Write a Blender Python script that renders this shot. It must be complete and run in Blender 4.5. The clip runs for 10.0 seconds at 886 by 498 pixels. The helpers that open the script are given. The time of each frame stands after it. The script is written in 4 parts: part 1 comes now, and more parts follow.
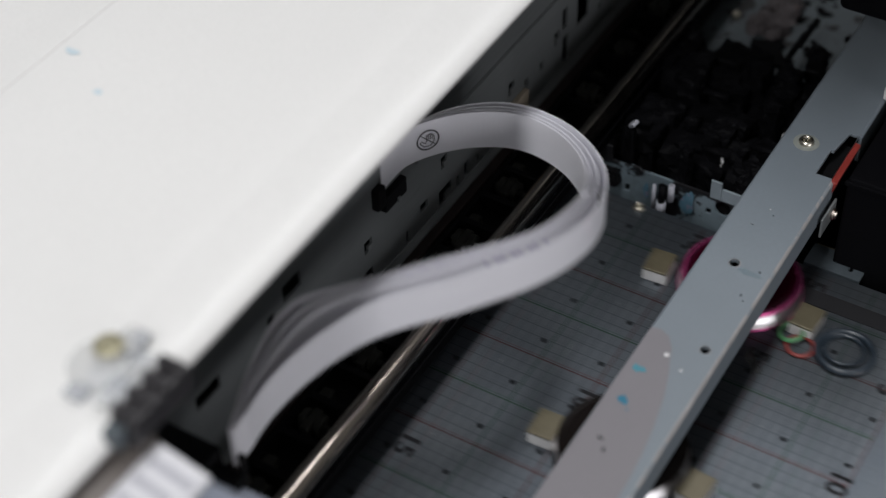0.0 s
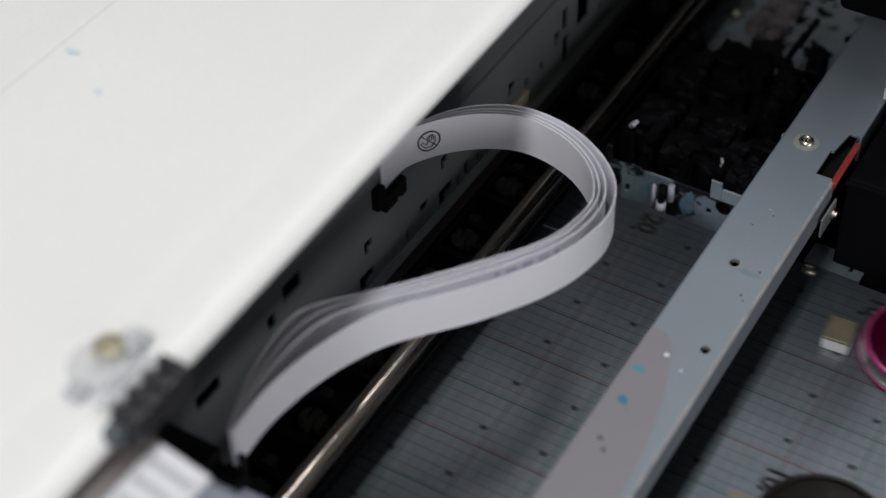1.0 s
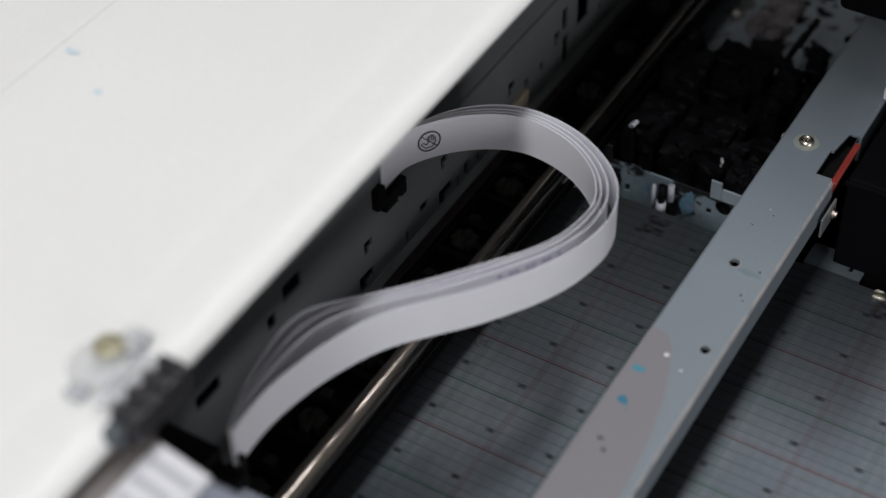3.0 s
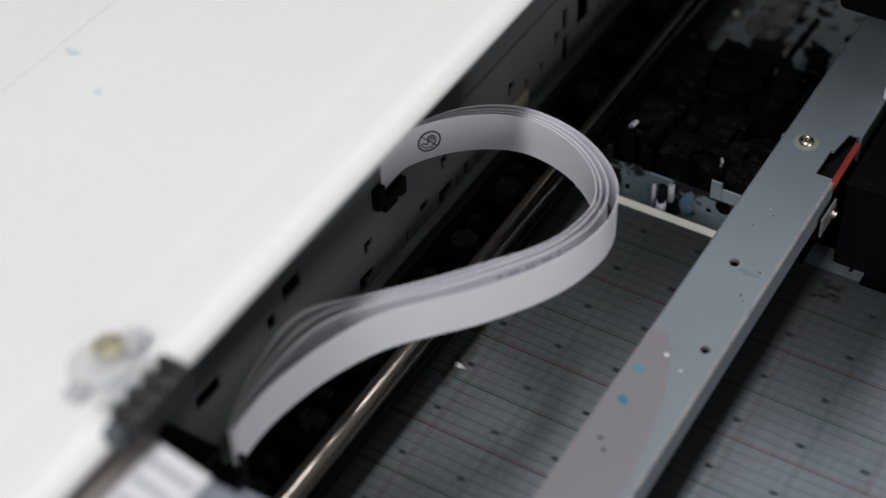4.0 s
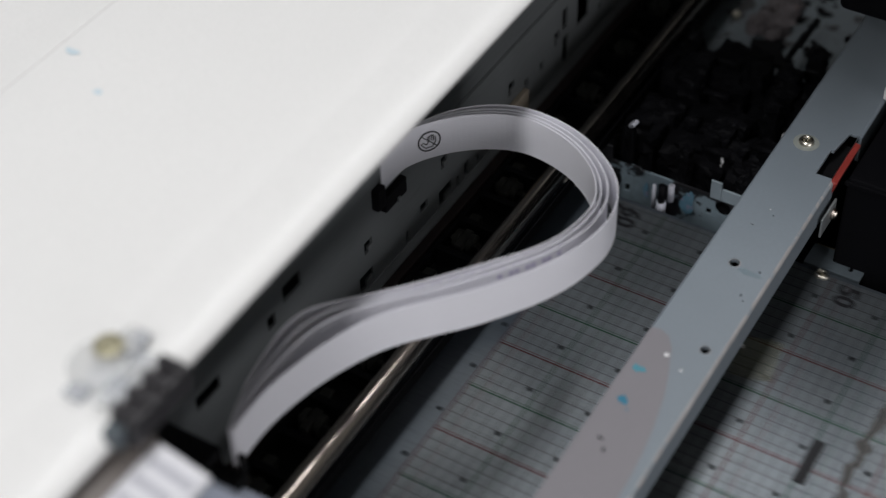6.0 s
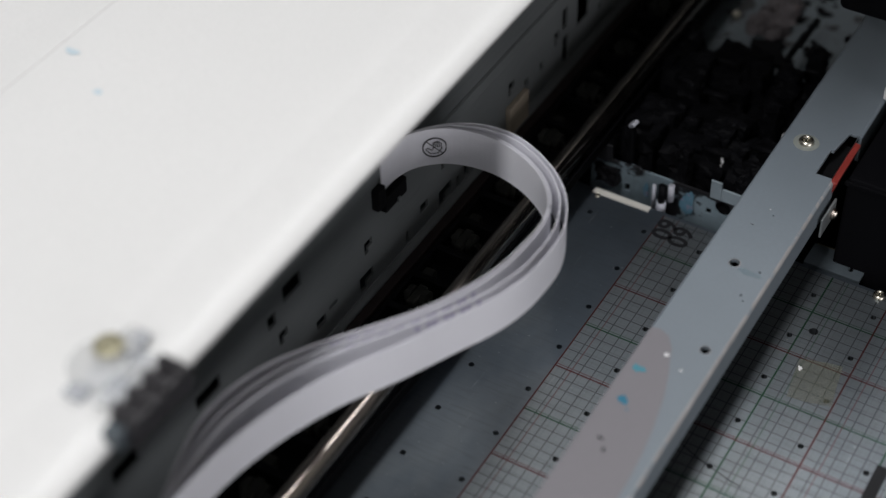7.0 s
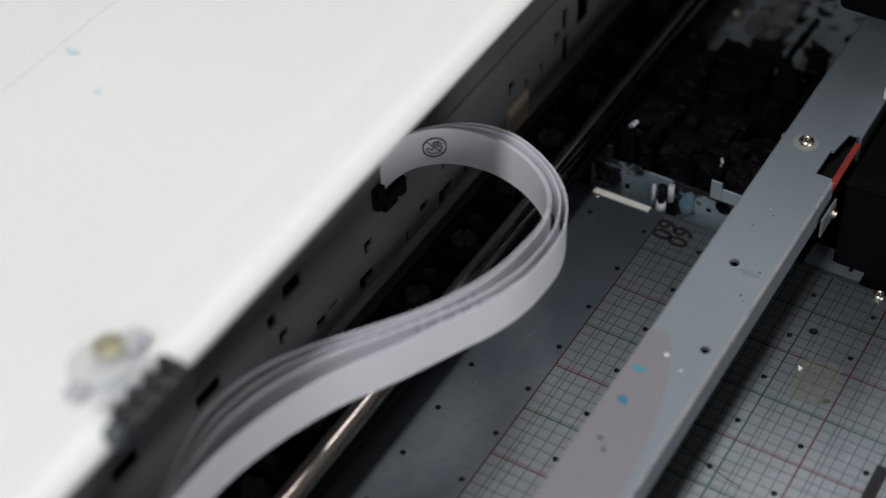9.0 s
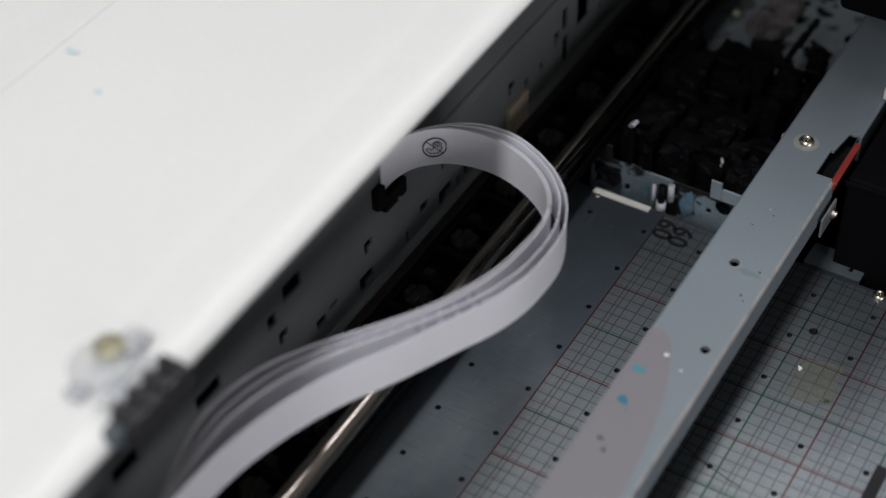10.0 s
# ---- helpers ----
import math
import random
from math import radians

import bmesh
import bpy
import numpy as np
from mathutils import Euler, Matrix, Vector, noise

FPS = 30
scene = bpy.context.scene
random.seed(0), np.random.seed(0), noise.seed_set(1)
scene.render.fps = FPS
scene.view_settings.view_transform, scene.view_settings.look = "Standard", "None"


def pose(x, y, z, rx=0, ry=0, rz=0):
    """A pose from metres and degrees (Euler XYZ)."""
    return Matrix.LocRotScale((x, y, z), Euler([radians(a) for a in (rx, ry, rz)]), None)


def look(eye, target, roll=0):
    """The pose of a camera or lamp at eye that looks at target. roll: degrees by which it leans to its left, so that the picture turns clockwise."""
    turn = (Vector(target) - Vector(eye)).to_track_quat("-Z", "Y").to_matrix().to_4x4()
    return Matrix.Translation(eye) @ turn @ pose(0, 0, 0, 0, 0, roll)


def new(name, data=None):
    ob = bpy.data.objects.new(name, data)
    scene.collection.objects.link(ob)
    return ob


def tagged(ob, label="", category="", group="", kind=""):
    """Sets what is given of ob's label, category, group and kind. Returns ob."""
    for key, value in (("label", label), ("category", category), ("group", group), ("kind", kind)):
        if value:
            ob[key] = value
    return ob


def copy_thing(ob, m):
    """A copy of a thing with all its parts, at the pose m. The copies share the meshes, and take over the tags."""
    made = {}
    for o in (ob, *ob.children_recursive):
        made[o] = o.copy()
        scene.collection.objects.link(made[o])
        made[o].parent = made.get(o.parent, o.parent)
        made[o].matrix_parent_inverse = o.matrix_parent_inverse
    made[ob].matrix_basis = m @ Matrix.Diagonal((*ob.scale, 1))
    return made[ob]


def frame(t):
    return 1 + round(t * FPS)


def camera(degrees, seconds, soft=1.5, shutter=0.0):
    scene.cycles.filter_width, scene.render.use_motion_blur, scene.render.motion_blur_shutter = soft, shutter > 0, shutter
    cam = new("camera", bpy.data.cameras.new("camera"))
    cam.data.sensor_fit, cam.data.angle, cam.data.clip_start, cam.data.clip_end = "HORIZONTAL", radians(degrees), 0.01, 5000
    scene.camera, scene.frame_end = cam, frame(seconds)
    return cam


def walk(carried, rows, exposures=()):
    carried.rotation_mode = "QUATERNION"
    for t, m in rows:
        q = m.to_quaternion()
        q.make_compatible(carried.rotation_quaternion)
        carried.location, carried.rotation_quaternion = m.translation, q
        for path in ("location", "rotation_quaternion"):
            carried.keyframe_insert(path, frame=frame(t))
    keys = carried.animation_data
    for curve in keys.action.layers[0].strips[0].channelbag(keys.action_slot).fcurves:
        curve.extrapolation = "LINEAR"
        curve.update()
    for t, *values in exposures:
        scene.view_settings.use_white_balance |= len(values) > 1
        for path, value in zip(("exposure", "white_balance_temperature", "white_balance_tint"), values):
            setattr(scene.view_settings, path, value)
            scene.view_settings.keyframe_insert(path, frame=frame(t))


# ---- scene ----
# The place: the inside of a small flatbed printer. x runs along the feed of the bed, y along
# the guide rod, z up; z = 0 is the top of the bed, x = 0 the printed border of the bed at rest.
cam = camera(30, 10.0, soft=1.3, shutter=1.15)
EYE = (0.192, -0.384, 0.475)
VIEW = look(EYE, (-0.575, 0.836, -0.912), -1.8)
walk(cam, [(0.0, VIEW), (10.0, VIEW)])
cam.data.dof.use_dof = True
cam.data.dof.focus_distance = 0.652
cam.data.dof.aperture_fstop = 5.2
scene.view_settings.exposure = 0.0

# ---- world and light ----
world = bpy.data.worlds.new("world")
scene.world = world
world.use_nodes = True
world.node_tree.nodes["Background"].inputs[0].default_value = (0.75, 0.8, 0.9, 1)
world.node_tree.nodes["Background"].inputs[1].default_value = 0.05


def area_lamp(name, eye, target, sx, sy, watts, colour):
    data = bpy.data.lights.new(name, "AREA")
    data.shape, data.size, data.size_y, data.energy, data.color = "RECTANGLE", sx, sy, watts, colour
    ob = new(name, data)
    ob.matrix_world = look(eye, target)
    return ob


# a row of ceiling tubes over the printer, along the guide rod
area_lamp("ceiling_lamp", (-0.03, -0.15, 1.74), (-0.03, -0.15, 0), 0.22, 3.1, 28.5, (0.985, 0.985, 1.0))
# extra unseen fill in the same line, added to brighten the cable loop
area_lamp("ceiling_lamp", (-0.03, -2.02, 1.74), (-0.03, -2.02, 0), 0.22, 0.8, 15, (0.985, 0.985, 1.0))
# unseen fill from the side, added to brighten beam flange and outer cables
area_lamp("side_fill_lamp", (2.48, -1.1, 0.4), (0, -1.1, 0.4), 1.5, 0.8, 22, (0.98, 0.97, 1.0))


# ---- materials ----
def tree(name):
    m = bpy.data.materials.new(name)
    m.use_nodes = True
    return m, m.node_tree.nodes, m.node_tree.links, m.node_tree.nodes["Principled BSDF"]


def mix(nodes, links, fac, a, b):
    n = nodes.new("ShaderNodeMix")
    n.data_type = "RGBA"
    for sock, v in ((n.inputs[0], fac), (n.inputs[6], a), (n.inputs[7], b)):
        if isinstance(v, bpy.types.NodeSocket):
            links.new(v, sock)
        elif isinstance(v, (int, float)):
            sock.default_value = v
        else:
            sock.default_value = (*v[:3], 1)
    return n.outputs[2]


def calc(nodes, links, op, a, b=0.0):
    n = nodes.new("ShaderNodeMath")
    n.operation = op
    for sock, v in ((n.inputs[0], a), (n.inputs[1], b)):
        if isinstance(v, bpy.types.NodeSocket):
            links.new(v, sock)
        else:
            sock.default_value = v
    return n.outputs[0]


def noise_of(nodes, links, scale, detail=4, rough=0.55, stretch=None):
    co = nodes.new("ShaderNodeTexCoord").outputs["Object"]
    if stretch:
        mp = nodes.new("ShaderNodeMapping")
        mp.inputs["Scale"].default_value = stretch
        links.new(co, mp.inputs[0])
        co = mp.outputs[0]
    n = nodes.new("ShaderNodeTexNoise")
    n.inputs["Scale"].default_value, n.inputs["Detail"].default_value, n.inputs["Roughness"].default_value = scale, detail, rough
    links.new(co, n.inputs["Vector"])
    return n.outputs["Fac"]


def ramp(nodes, links, fac, lo, hi):
    n = nodes.new("ShaderNodeMapRange")
    n.inputs[1].default_value, n.inputs[2].default_value = lo, hi
    links.new(fac, n.inputs[0])
    return n.outputs[0]


def surface(name, colour, rough=0.5, metal=0.0, dark=0.75, big=30, fine=600, bump=0.1, stretch=None, spots=None, spot_scale=90, spot_at=0.62, coat=0.0, spec=0.5):
    """A surface with stains at a large scale, grain at a fine one, and spots of another colour where asked."""
    m, nd, ln, p = tree(name)
    a, b = noise_of(nd, ln, big, 5), noise_of(nd, ln, fine, 3, 0.6, stretch)
    col = mix(nd, ln, ramp(nd, ln, a, 0.35, 0.65), [c * dark for c in colour], colour)
    col = mix(nd, ln, ramp(nd, ln, b, 0.3, 0.7), [c * 0.93 for c in colour], col)
    if spots:
        s = noise_of(nd, ln, spot_scale, 6, 0.6)
        col = mix(nd, ln, ramp(nd, ln, s, spot_at, spot_at + 0.03), col, spots)
    ln.new(col, p.inputs["Base Color"])
    r = ramp(nd, ln, a, 0.2, 0.8)
    mr = calc(nd, ln, "ADD", calc(nd, ln, "MULTIPLY", r, 0.18), rough - 0.09)
    ln.new(mr, p.inputs["Roughness"])
    p.inputs["Metallic"].default_value = metal
    p.inputs["Coat Weight"].default_value = coat
    p.inputs["Specular IOR Level"].default_value = spec
    if bump:
        bn = nd.new("ShaderNodeBump")
        bn.inputs["Strength"].default_value, bn.inputs["Distance"].default_value = bump, 0.0004
        ln.new(b, bn.inputs["Height"])
        ln.new(bn.outputs[0], p.inputs["Normal"])
    return m


def lines_at(nd, ln, c, pitch, half, off=0.0):
    """1 where the coordinate lies within half of a multiple of pitch."""
    f = calc(nd, ln, "FRACT", calc(nd, ln, "ADD", calc(nd, ln, "DIVIDE", calc(nd, ln, "SUBTRACT", c, off), pitch), 100.5))
    d = calc(nd, ln, "MULTIPLY", calc(nd, ln, "ABSOLUTE", calc(nd, ln, "SUBTRACT", f, 0.5)), pitch)
    return calc(nd, ln, "LESS_THAN", d, half)


def bed_material():
    """Worn aluminium with a printed 5 mm grid: red every 50 mm, green between, and a second, shifted print."""
    m, nd, ln, p = tree("printed_aluminium")
    sep = nd.new("ShaderNodeSeparateXYZ")
    ln.new(nd.new("ShaderNodeTexCoord").outputs["Object"], sep.inputs[0])
    x, y = sep.outputs[0], sep.outputs[1]
    big, fine = noise_of(nd, ln, 14, 6), noise_of(nd, ln, 260, 4, 0.6, (1, 4, 1))
    plain = mix(nd, ln, ramp(nd, ln, big, 0.3, 0.7), (0.064, 0.08, 0.099), (0.102, 0.122, 0.146))
    print_ = mix(nd, ln, ramp(nd, ln, big, 0.3, 0.7), (0.098, 0.114, 0.132), (0.147, 0.164, 0.183))
    inside = calc(nd, ln, "MULTIPLY", calc(nd, ln, "GREATER_THAN", x, -0.0003), calc(nd, ln, "LESS_THAN", x, 0.6003))
    inside = calc(nd, ln, "MULTIPLY", inside, calc(nd, ln, "LESS_THAN", y, 0.0972))
    col = mix(nd, ln, calc(nd, ln, "MULTIPLY", inside, 0.8), plain, print_)
    smear = noise_of(nd, ln, 45, 5, 0.6, (1, 0.3, 1))
    col = mix(nd, ln, calc(nd, ln, "MULTIPLY", ramp(nd, ln, smear, 0.5, 0.72), 0.45), col, (0.05, 0.056, 0.062))
    cloud = noise_of(nd, ln, 9, 5, 0.65, (1, 0.6, 1))
    col = mix(nd, ln, calc(nd, ln, "MULTIPLY", ramp(nd, ln, cloud, 0.45, 0.62), 0.35), col, (0.21, 0.222, 0.224))
    # tone along x: darker stretch towards high y, darker past it, paler start
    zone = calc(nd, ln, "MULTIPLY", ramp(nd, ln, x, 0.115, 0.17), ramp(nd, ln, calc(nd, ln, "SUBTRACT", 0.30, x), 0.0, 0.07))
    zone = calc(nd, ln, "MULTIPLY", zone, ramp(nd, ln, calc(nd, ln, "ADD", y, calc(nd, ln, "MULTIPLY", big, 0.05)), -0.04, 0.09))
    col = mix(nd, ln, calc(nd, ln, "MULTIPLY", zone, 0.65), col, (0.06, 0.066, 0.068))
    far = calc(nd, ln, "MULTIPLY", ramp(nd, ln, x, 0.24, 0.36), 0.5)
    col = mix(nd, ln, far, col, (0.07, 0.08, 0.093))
    pale_start = calc(nd, ln, "MULTIPLY", ramp(nd, ln, calc(nd, ln, "SUBTRACT", 0.16, x), 0.0, 0.08), 0.22)
    col = mix(nd, ln, calc(nd, ln, "MULTIPLY", pale_start, inside), col, (0.26, 0.275, 0.27))
    brush = noise_of(nd, ln, 240, 3, 0.6, (0.25, 3, 1))
    col = mix(nd, ln, calc(nd, ln, "MULTIPLY", ramp(nd, ln, brush, 0.5, 0.7), 0.3), col, (0.065, 0.072, 0.08))
    speck = noise_of(nd, ln, 520, 2, 0.5)
    col = mix(nd, ln, calc(nd, ln, "MULTIPLY", ramp(nd, ln, speck, 0.72, 0.75), 0.22), col, (0.55, 0.56, 0.56))
    scratch = noise_of(nd, ln, 60, 3, 0.6, (9, 0.5, 1))
    col = mix(nd, ln, calc(nd, ln, "MULTIPLY", ramp(nd, ln, scratch, 0.68, 0.74), 0.18), col, (0.5, 0.52, 0.54))
    gx, gy = 0.0068, 0.0012
    wear = ramp(nd, ln, noise_of(nd, ln, 70, 4), 0.1, 0.36)
    worn = calc(nd, ln, "ADD", calc(nd, ln, "MULTIPLY", ramp(nd, ln, calc(nd, ln, "SUBTRACT", 0.6, x), 0.32, 0.54), 0.3), 0.7)
    wear = calc(nd, ln, "MULTIPLY", wear, worn)
    for pitch, ox, oy, half, tint, k in (
            (0.005, 0.0, 0.0, 0.00022, (0.014, 0.016, 0.017), 0.66), (0.005, gx, gy, 0.00016, (0.03, 0.034, 0.036), 0.16),
            (0.05, 0.025, 0.025, 0.00034, (0.008, 0.045, 0.02), 0.95), (0.05, 0.0, 0.0, 0.00034, (0.06, 0.010, 0.009), 0.95),
            (0.05, gx, gy, 0.00024, (0.085, 0.02, 0.02), 0.6), (0.05, 0.025 + gx, 0.025 + gy, 0.00024, (0.015, 0.06, 0.03), 0.55)):
        both = calc(nd, ln, "MAXIMUM", lines_at(nd, ln, x, pitch, half, ox), lines_at(nd, ln, y, pitch, half, oy))
        fac = calc(nd, ln, "MULTIPLY", calc(nd, ln, "MULTIPLY", both, inside), calc(nd, ln, "MULTIPLY", wear, k))
        col = mix(nd, ln, fac, col, tint)
    ln.new(col, p.inputs["Base Color"])
    p.inputs["Metallic"].default_value = 0.8
    ln.new(calc(nd, ln, "ADD", calc(nd, ln, "MULTIPLY", fine, 0.12), 0.33), p.inputs["Roughness"])
    bn = nd.new("ShaderNodeBump")
    bn.inputs["Strength"].default_value, bn.inputs["Distance"].default_value = 0.012, 0.0003
    ln.new(fine, bn.inputs["Height"])
    ln.new(bn.outputs[0], p.inputs["Normal"])
    return m


def ribbon_material():
    """White flat cable: satin plastic over fine parallel conductors."""
    m, nd, ln, p = tree("white_flat_cable")
    sep = nd.new("ShaderNodeSeparateXYZ")
    ln.new(nd.new("ShaderNodeTexCoord").outputs["Object"], sep.inputs[0])
    wave = calc(nd, ln, "SINE", calc(nd, ln, "MULTIPLY", sep.outputs[2], 6283.0))
    col = mix(nd, ln, noise_of(nd, ln, 40, 3), (0.775, 0.77, 0.825), (0.84, 0.835, 0.885))
    col = mix(nd, ln, calc(nd, ln, "MULTIPLY", calc(nd, ln, "LESS_THAN", wave, -0.75), 0.10), col, (0.55, 0.55, 0.6))
    ln.new(col, p.inputs["Base Color"])
    p.inputs["Roughness"].default_value = 0.3
    bn = nd.new("ShaderNodeBump")
    bn.inputs["Strength"].default_value, bn.inputs["Distance"].default_value = 0.5, 0.00008
    ln.new(wave, bn.inputs["Height"])
    ln.new(bn.outputs[0], p.inputs["Normal"])
    return m


M_COVER = surface("white_cover_plastic", (0.79, 0.785, 0.772), 0.42, dark=0.97, big=8, fine=900, bump=0.05)
M_ZINC = surface("zinc_plated_sheet", (0.245, 0.262, 0.268), 0.42, 0.5, dark=0.8, big=25, fine=500, stretch=(1, 0.15, 1))
M_BEAM = surface("grey_beam_paint", (0.176, 0.206, 0.234), 0.42, 0.0, dark=0.93, big=22, fine=900, bump=0.12, spots=(0.16, 0.17, 0.18), spot_scale=420, spot_at=0.74)
# rubbed paint, made paler to carry the beam's edge highlight as well
M_WORN_LIT = surface("rubbed_highlit_beam_paint", (0.32, 0.31, 0.31), 0.4, 0.1, dark=0.75, big=70, fine=600, bump=0.1, spots=(0.22, 0.24, 0.26), spot_scale=110, spot_at=0.55)
M_FILM = surface("dull_purple_film", (0.186, 0.176, 0.191), 0.5, dark=0.94, big=30, fine=900, bump=0.08)
M_STEEL = surface("polished_steel", (0.50, 0.44, 0.39), 0.2, 1.0, dark=0.85, big=60, fine=700, bump=0.03, stretch=(1, 0.05, 1))
M_SCREW = surface("nickel_screw", (0.70, 0.66, 0.56), 0.28, 1.0, dark=0.7, big=300, fine=1500)
M_BLACK = surface("black_plastic", (0.008, 0.008, 0.009), 0.6, spec=0.1, dark=0.6, big=60, fine=700, bump=0.15)
M_CLIP = surface("dark_grey_clip_plastic", (0.03, 0.028, 0.031), 0.38, dark=0.7, big=200, fine=700)
M_INK = surface("ink_soaked_plastic", (0.004, 0.004, 0.005), 0.55, spec=0.07, dark=0.5, big=80, fine=320, bump=1.0, spots=(0.025, 0.026, 0.03), spot_scale=160, spot_at=0.68)
M_BLACKBOX = surface("matt_black_metal", (0.004, 0.004, 0.005), 0.6, spec=0.035, dark=0.7, big=40, fine=800, bump=0.15)
M_STAINED = surface("ink_stained_sheet", (0.19, 0.245, 0.28), 0.5, 0.1, dark=0.45, big=30, fine=300, spots=(0.008, 0.008, 0.01), spot_scale=48, spot_at=0.52)
M_BARE = surface("bare_grey_sheet", (0.23, 0.275, 0.305), 0.5, 0.1, dark=0.7, big=60, fine=300, spots=(0.02, 0.02, 0.025), spot_scale=120, spot_at=0.66)
M_POST = surface("dulled_white_plastic", (0.40, 0.41, 0.46), 0.45, dark=0.6, big=200, fine=700)
M_REAR = surface("ink_splashed_grey_paint", (0.1, 0.122, 0.135), 0.5, 0.1, dark=0.55, big=40, fine=300, spots=(0.007, 0.007, 0.008), spot_scale=85, spot_at=0.585)
M_BELT = surface("dark_rubber_belt", (0.018, 0.009, 0.008), 0.6, dark=0.7, fine=900)
M_ROLLER = surface("grey_roller_plastic", (0.034, 0.034, 0.030), 0.6, spec=0.2, dark=0.6, big=120, fine=600)
M_RED = surface("red_plastic", (0.25, 0.033, 0.026), 0.4, dark=0.75, big=90, fine=700)
M_WHITE = surface("white_plastic", (0.72, 0.72, 0.73), 0.4, dark=0.8, big=120, fine=700)
M_TAN = surface("tan_foam", (0.32, 0.27, 0.21), 0.8, dark=0.85, fine=900)
M_BROWN = surface("brown_grey_plastic", (0.17, 0.15, 0.138), 0.45, dark=0.85)
M_SLATE = surface("blue_grey_plastic", (0.21, 0.23, 0.28), 0.4, dark=0.85)
M_PALEGREY = surface("pale_grey_plastic", (0.66, 0.67, 0.67), 0.45, dark=0.8, spots=(0.47, 0.50, 0.55), spot_scale=140, spot_at=0.5)
M_PALEGREY.node_tree.nodes["Principled BSDF"].inputs["Alpha"].default_value = 0.32
M_WING = surface("grey_wing_plastic", (0.52, 0.54, 0.58), 0.45, dark=0.8, spots=(0.66, 0.66, 0.66), spot_scale=180, spot_at=0.52)
M_WING.node_tree.nodes["Principled BSDF"].inputs["Alpha"].default_value = 0.5
M_STOP = surface("blue_grey_stop_paint", (0.07, 0.086, 0.098), 0.45, dark=0.8)
M_LABEL = surface("white_paper_label", (0.62, 0.62, 0.65), 0.5, dark=0.95)
M_LABELBAR = surface("grey_label_print", (0.42, 0.42, 0.47), 0.55)
M_PRINT = surface("black_print", (0.012, 0.012, 0.014), 0.6, spec=0.12)
M_PURPLE = surface("violet_print", (0.60, 0.56, 0.74), 0.5)
M_TAPE = surface("clear_yellowed_tape", (0.20, 0.20, 0.14), 0.35, dark=0.5, big=120, fine=500, bump=0.4)
M_TAPE.node_tree.nodes["Principled BSDF"].inputs["Alpha"].default_value = 0.16
M_PALETAPE = surface("pale_masking_tape", (0.62, 0.60, 0.55), 0.6, dark=0.85, big=120)
M_DARKTAPE = surface("dark_grey_tape", (0.016, 0.016, 0.018), 0.6, spec=0.2, dark=0.7, big=100)
M_STAIN = surface("dark_ink_stain", (0.05, 0.052, 0.055), 0.5, dark=0.7, big=200)
M_STAIN.node_tree.nodes["Principled BSDF"].inputs["Alpha"].default_value = 0.7
M_SMEAR = surface("worn_brown_smear", (0.075, 0.068, 0.062), 0.5, dark=0.6, big=300)
M_SMEAR.node_tree.nodes["Principled BSDF"].inputs["Alpha"].default_value = 0.5
M_BLUEINK = surface("blue_ink", (0.012, 0.15, 0.24), 0.35, dark=0.8, big=500)
M_PALEBLUE = surface("faded_blue_ink", (0.05, 0.215, 0.275), 0.45, dark=0.85, big=500)
M_BLUESMEAR = surface("thin_blue_smear", (0.10, 0.25, 0.30), 0.45, dark=0.85, big=500)
M_BLUESMEAR.node_tree.nodes["Principled BSDF"].inputs["Alpha"].default_value = 0.09
M_DRIP = surface("dried_blue_drip", (0.09, 0.185, 0.25), 0.4, dark=0.6, big=260, fine=900, spots=(0.17, 0.16, 0.22), spot_scale=300, spot_at=0.55)
M_HALO = surface("pale_thread_lock", (0.42, 0.44, 0.40), 0.35, dark=0.85, big=300)
M_HALO.node_tree.nodes["Principled BSDF"].inputs["Alpha"].default_value = 0.45
M_RAG = surface("inky_pale_rag", (0.12, 0.105, 0.11), 0.8, dark=0.6, big=90, fine=600, bump=0.5, spots=(0.16, 0.07, 0.03), spot_scale=120, spot_at=0.68)
M_FAINTBLUE = surface("faint_blue_ink", (0.60, 0.71, 0.77), 0.45, dark=0.9, big=500)
M_MAGENTA = surface("magenta_lacquer", (0.03, 0.001, 0.008), 0.14, 0.0, dark=0.85, big=50, fine=900, bump=0.03, spec=0.3)
M_PINKRIM = surface("pink_anodised_rim", (0.75, 0.12, 0.36), 0.25, 0.8, dark=0.9)
M_TIN = surface("bright_tin", (0.75, 0.73, 0.74), 0.36, 1.0, dark=0.85, big=80, fine=700, bump=0.05)
M_BLOCK = surface("bright_steel_block", (0.72, 0.71, 0.70), 0.35, 0.3, dark=0.85, big=200, fine=700, bump=0.05, stretch=(1, 1, 0.2))
M_DARKLID = surface("dark_bronze_lacquer", (0.009, 0.007, 0.0065), 0.2, 0.0, dark=0.8, big=50, spec=0.12)
M_GOLD = surface("gold_print", (0.30, 0.23, 0.08), 0.4, 0.4)
M_SILVERPRINT = surface("silver_print", (0.42, 0.42, 0.40), 0.4, 0.4)
M_BRASS = surface("dull_brass", (0.42, 0.39, 0.27), 0.42, 0.4, dark=0.75, big=150)
M_OLIVE = surface("tarnished_brass", (0.13, 0.112, 0.07), 0.4, 0.3, dark=0.65, big=160)
M_RUBBER = surface("black_blue_rubber", (0.02, 0.03, 0.042), 0.35, dark=0.7)
M_REDRUBBER = surface("red_rubber", (0.2, 0.03, 0.025), 0.45)
M_GREENRUBBER = surface("green_rubber", (0.06, 0.20, 0.08), 0.45)
M_ROOM = surface("painted_room_wall", (0.68, 0.68, 0.67), 0.8, dark=0.95, big=2, fine=80)
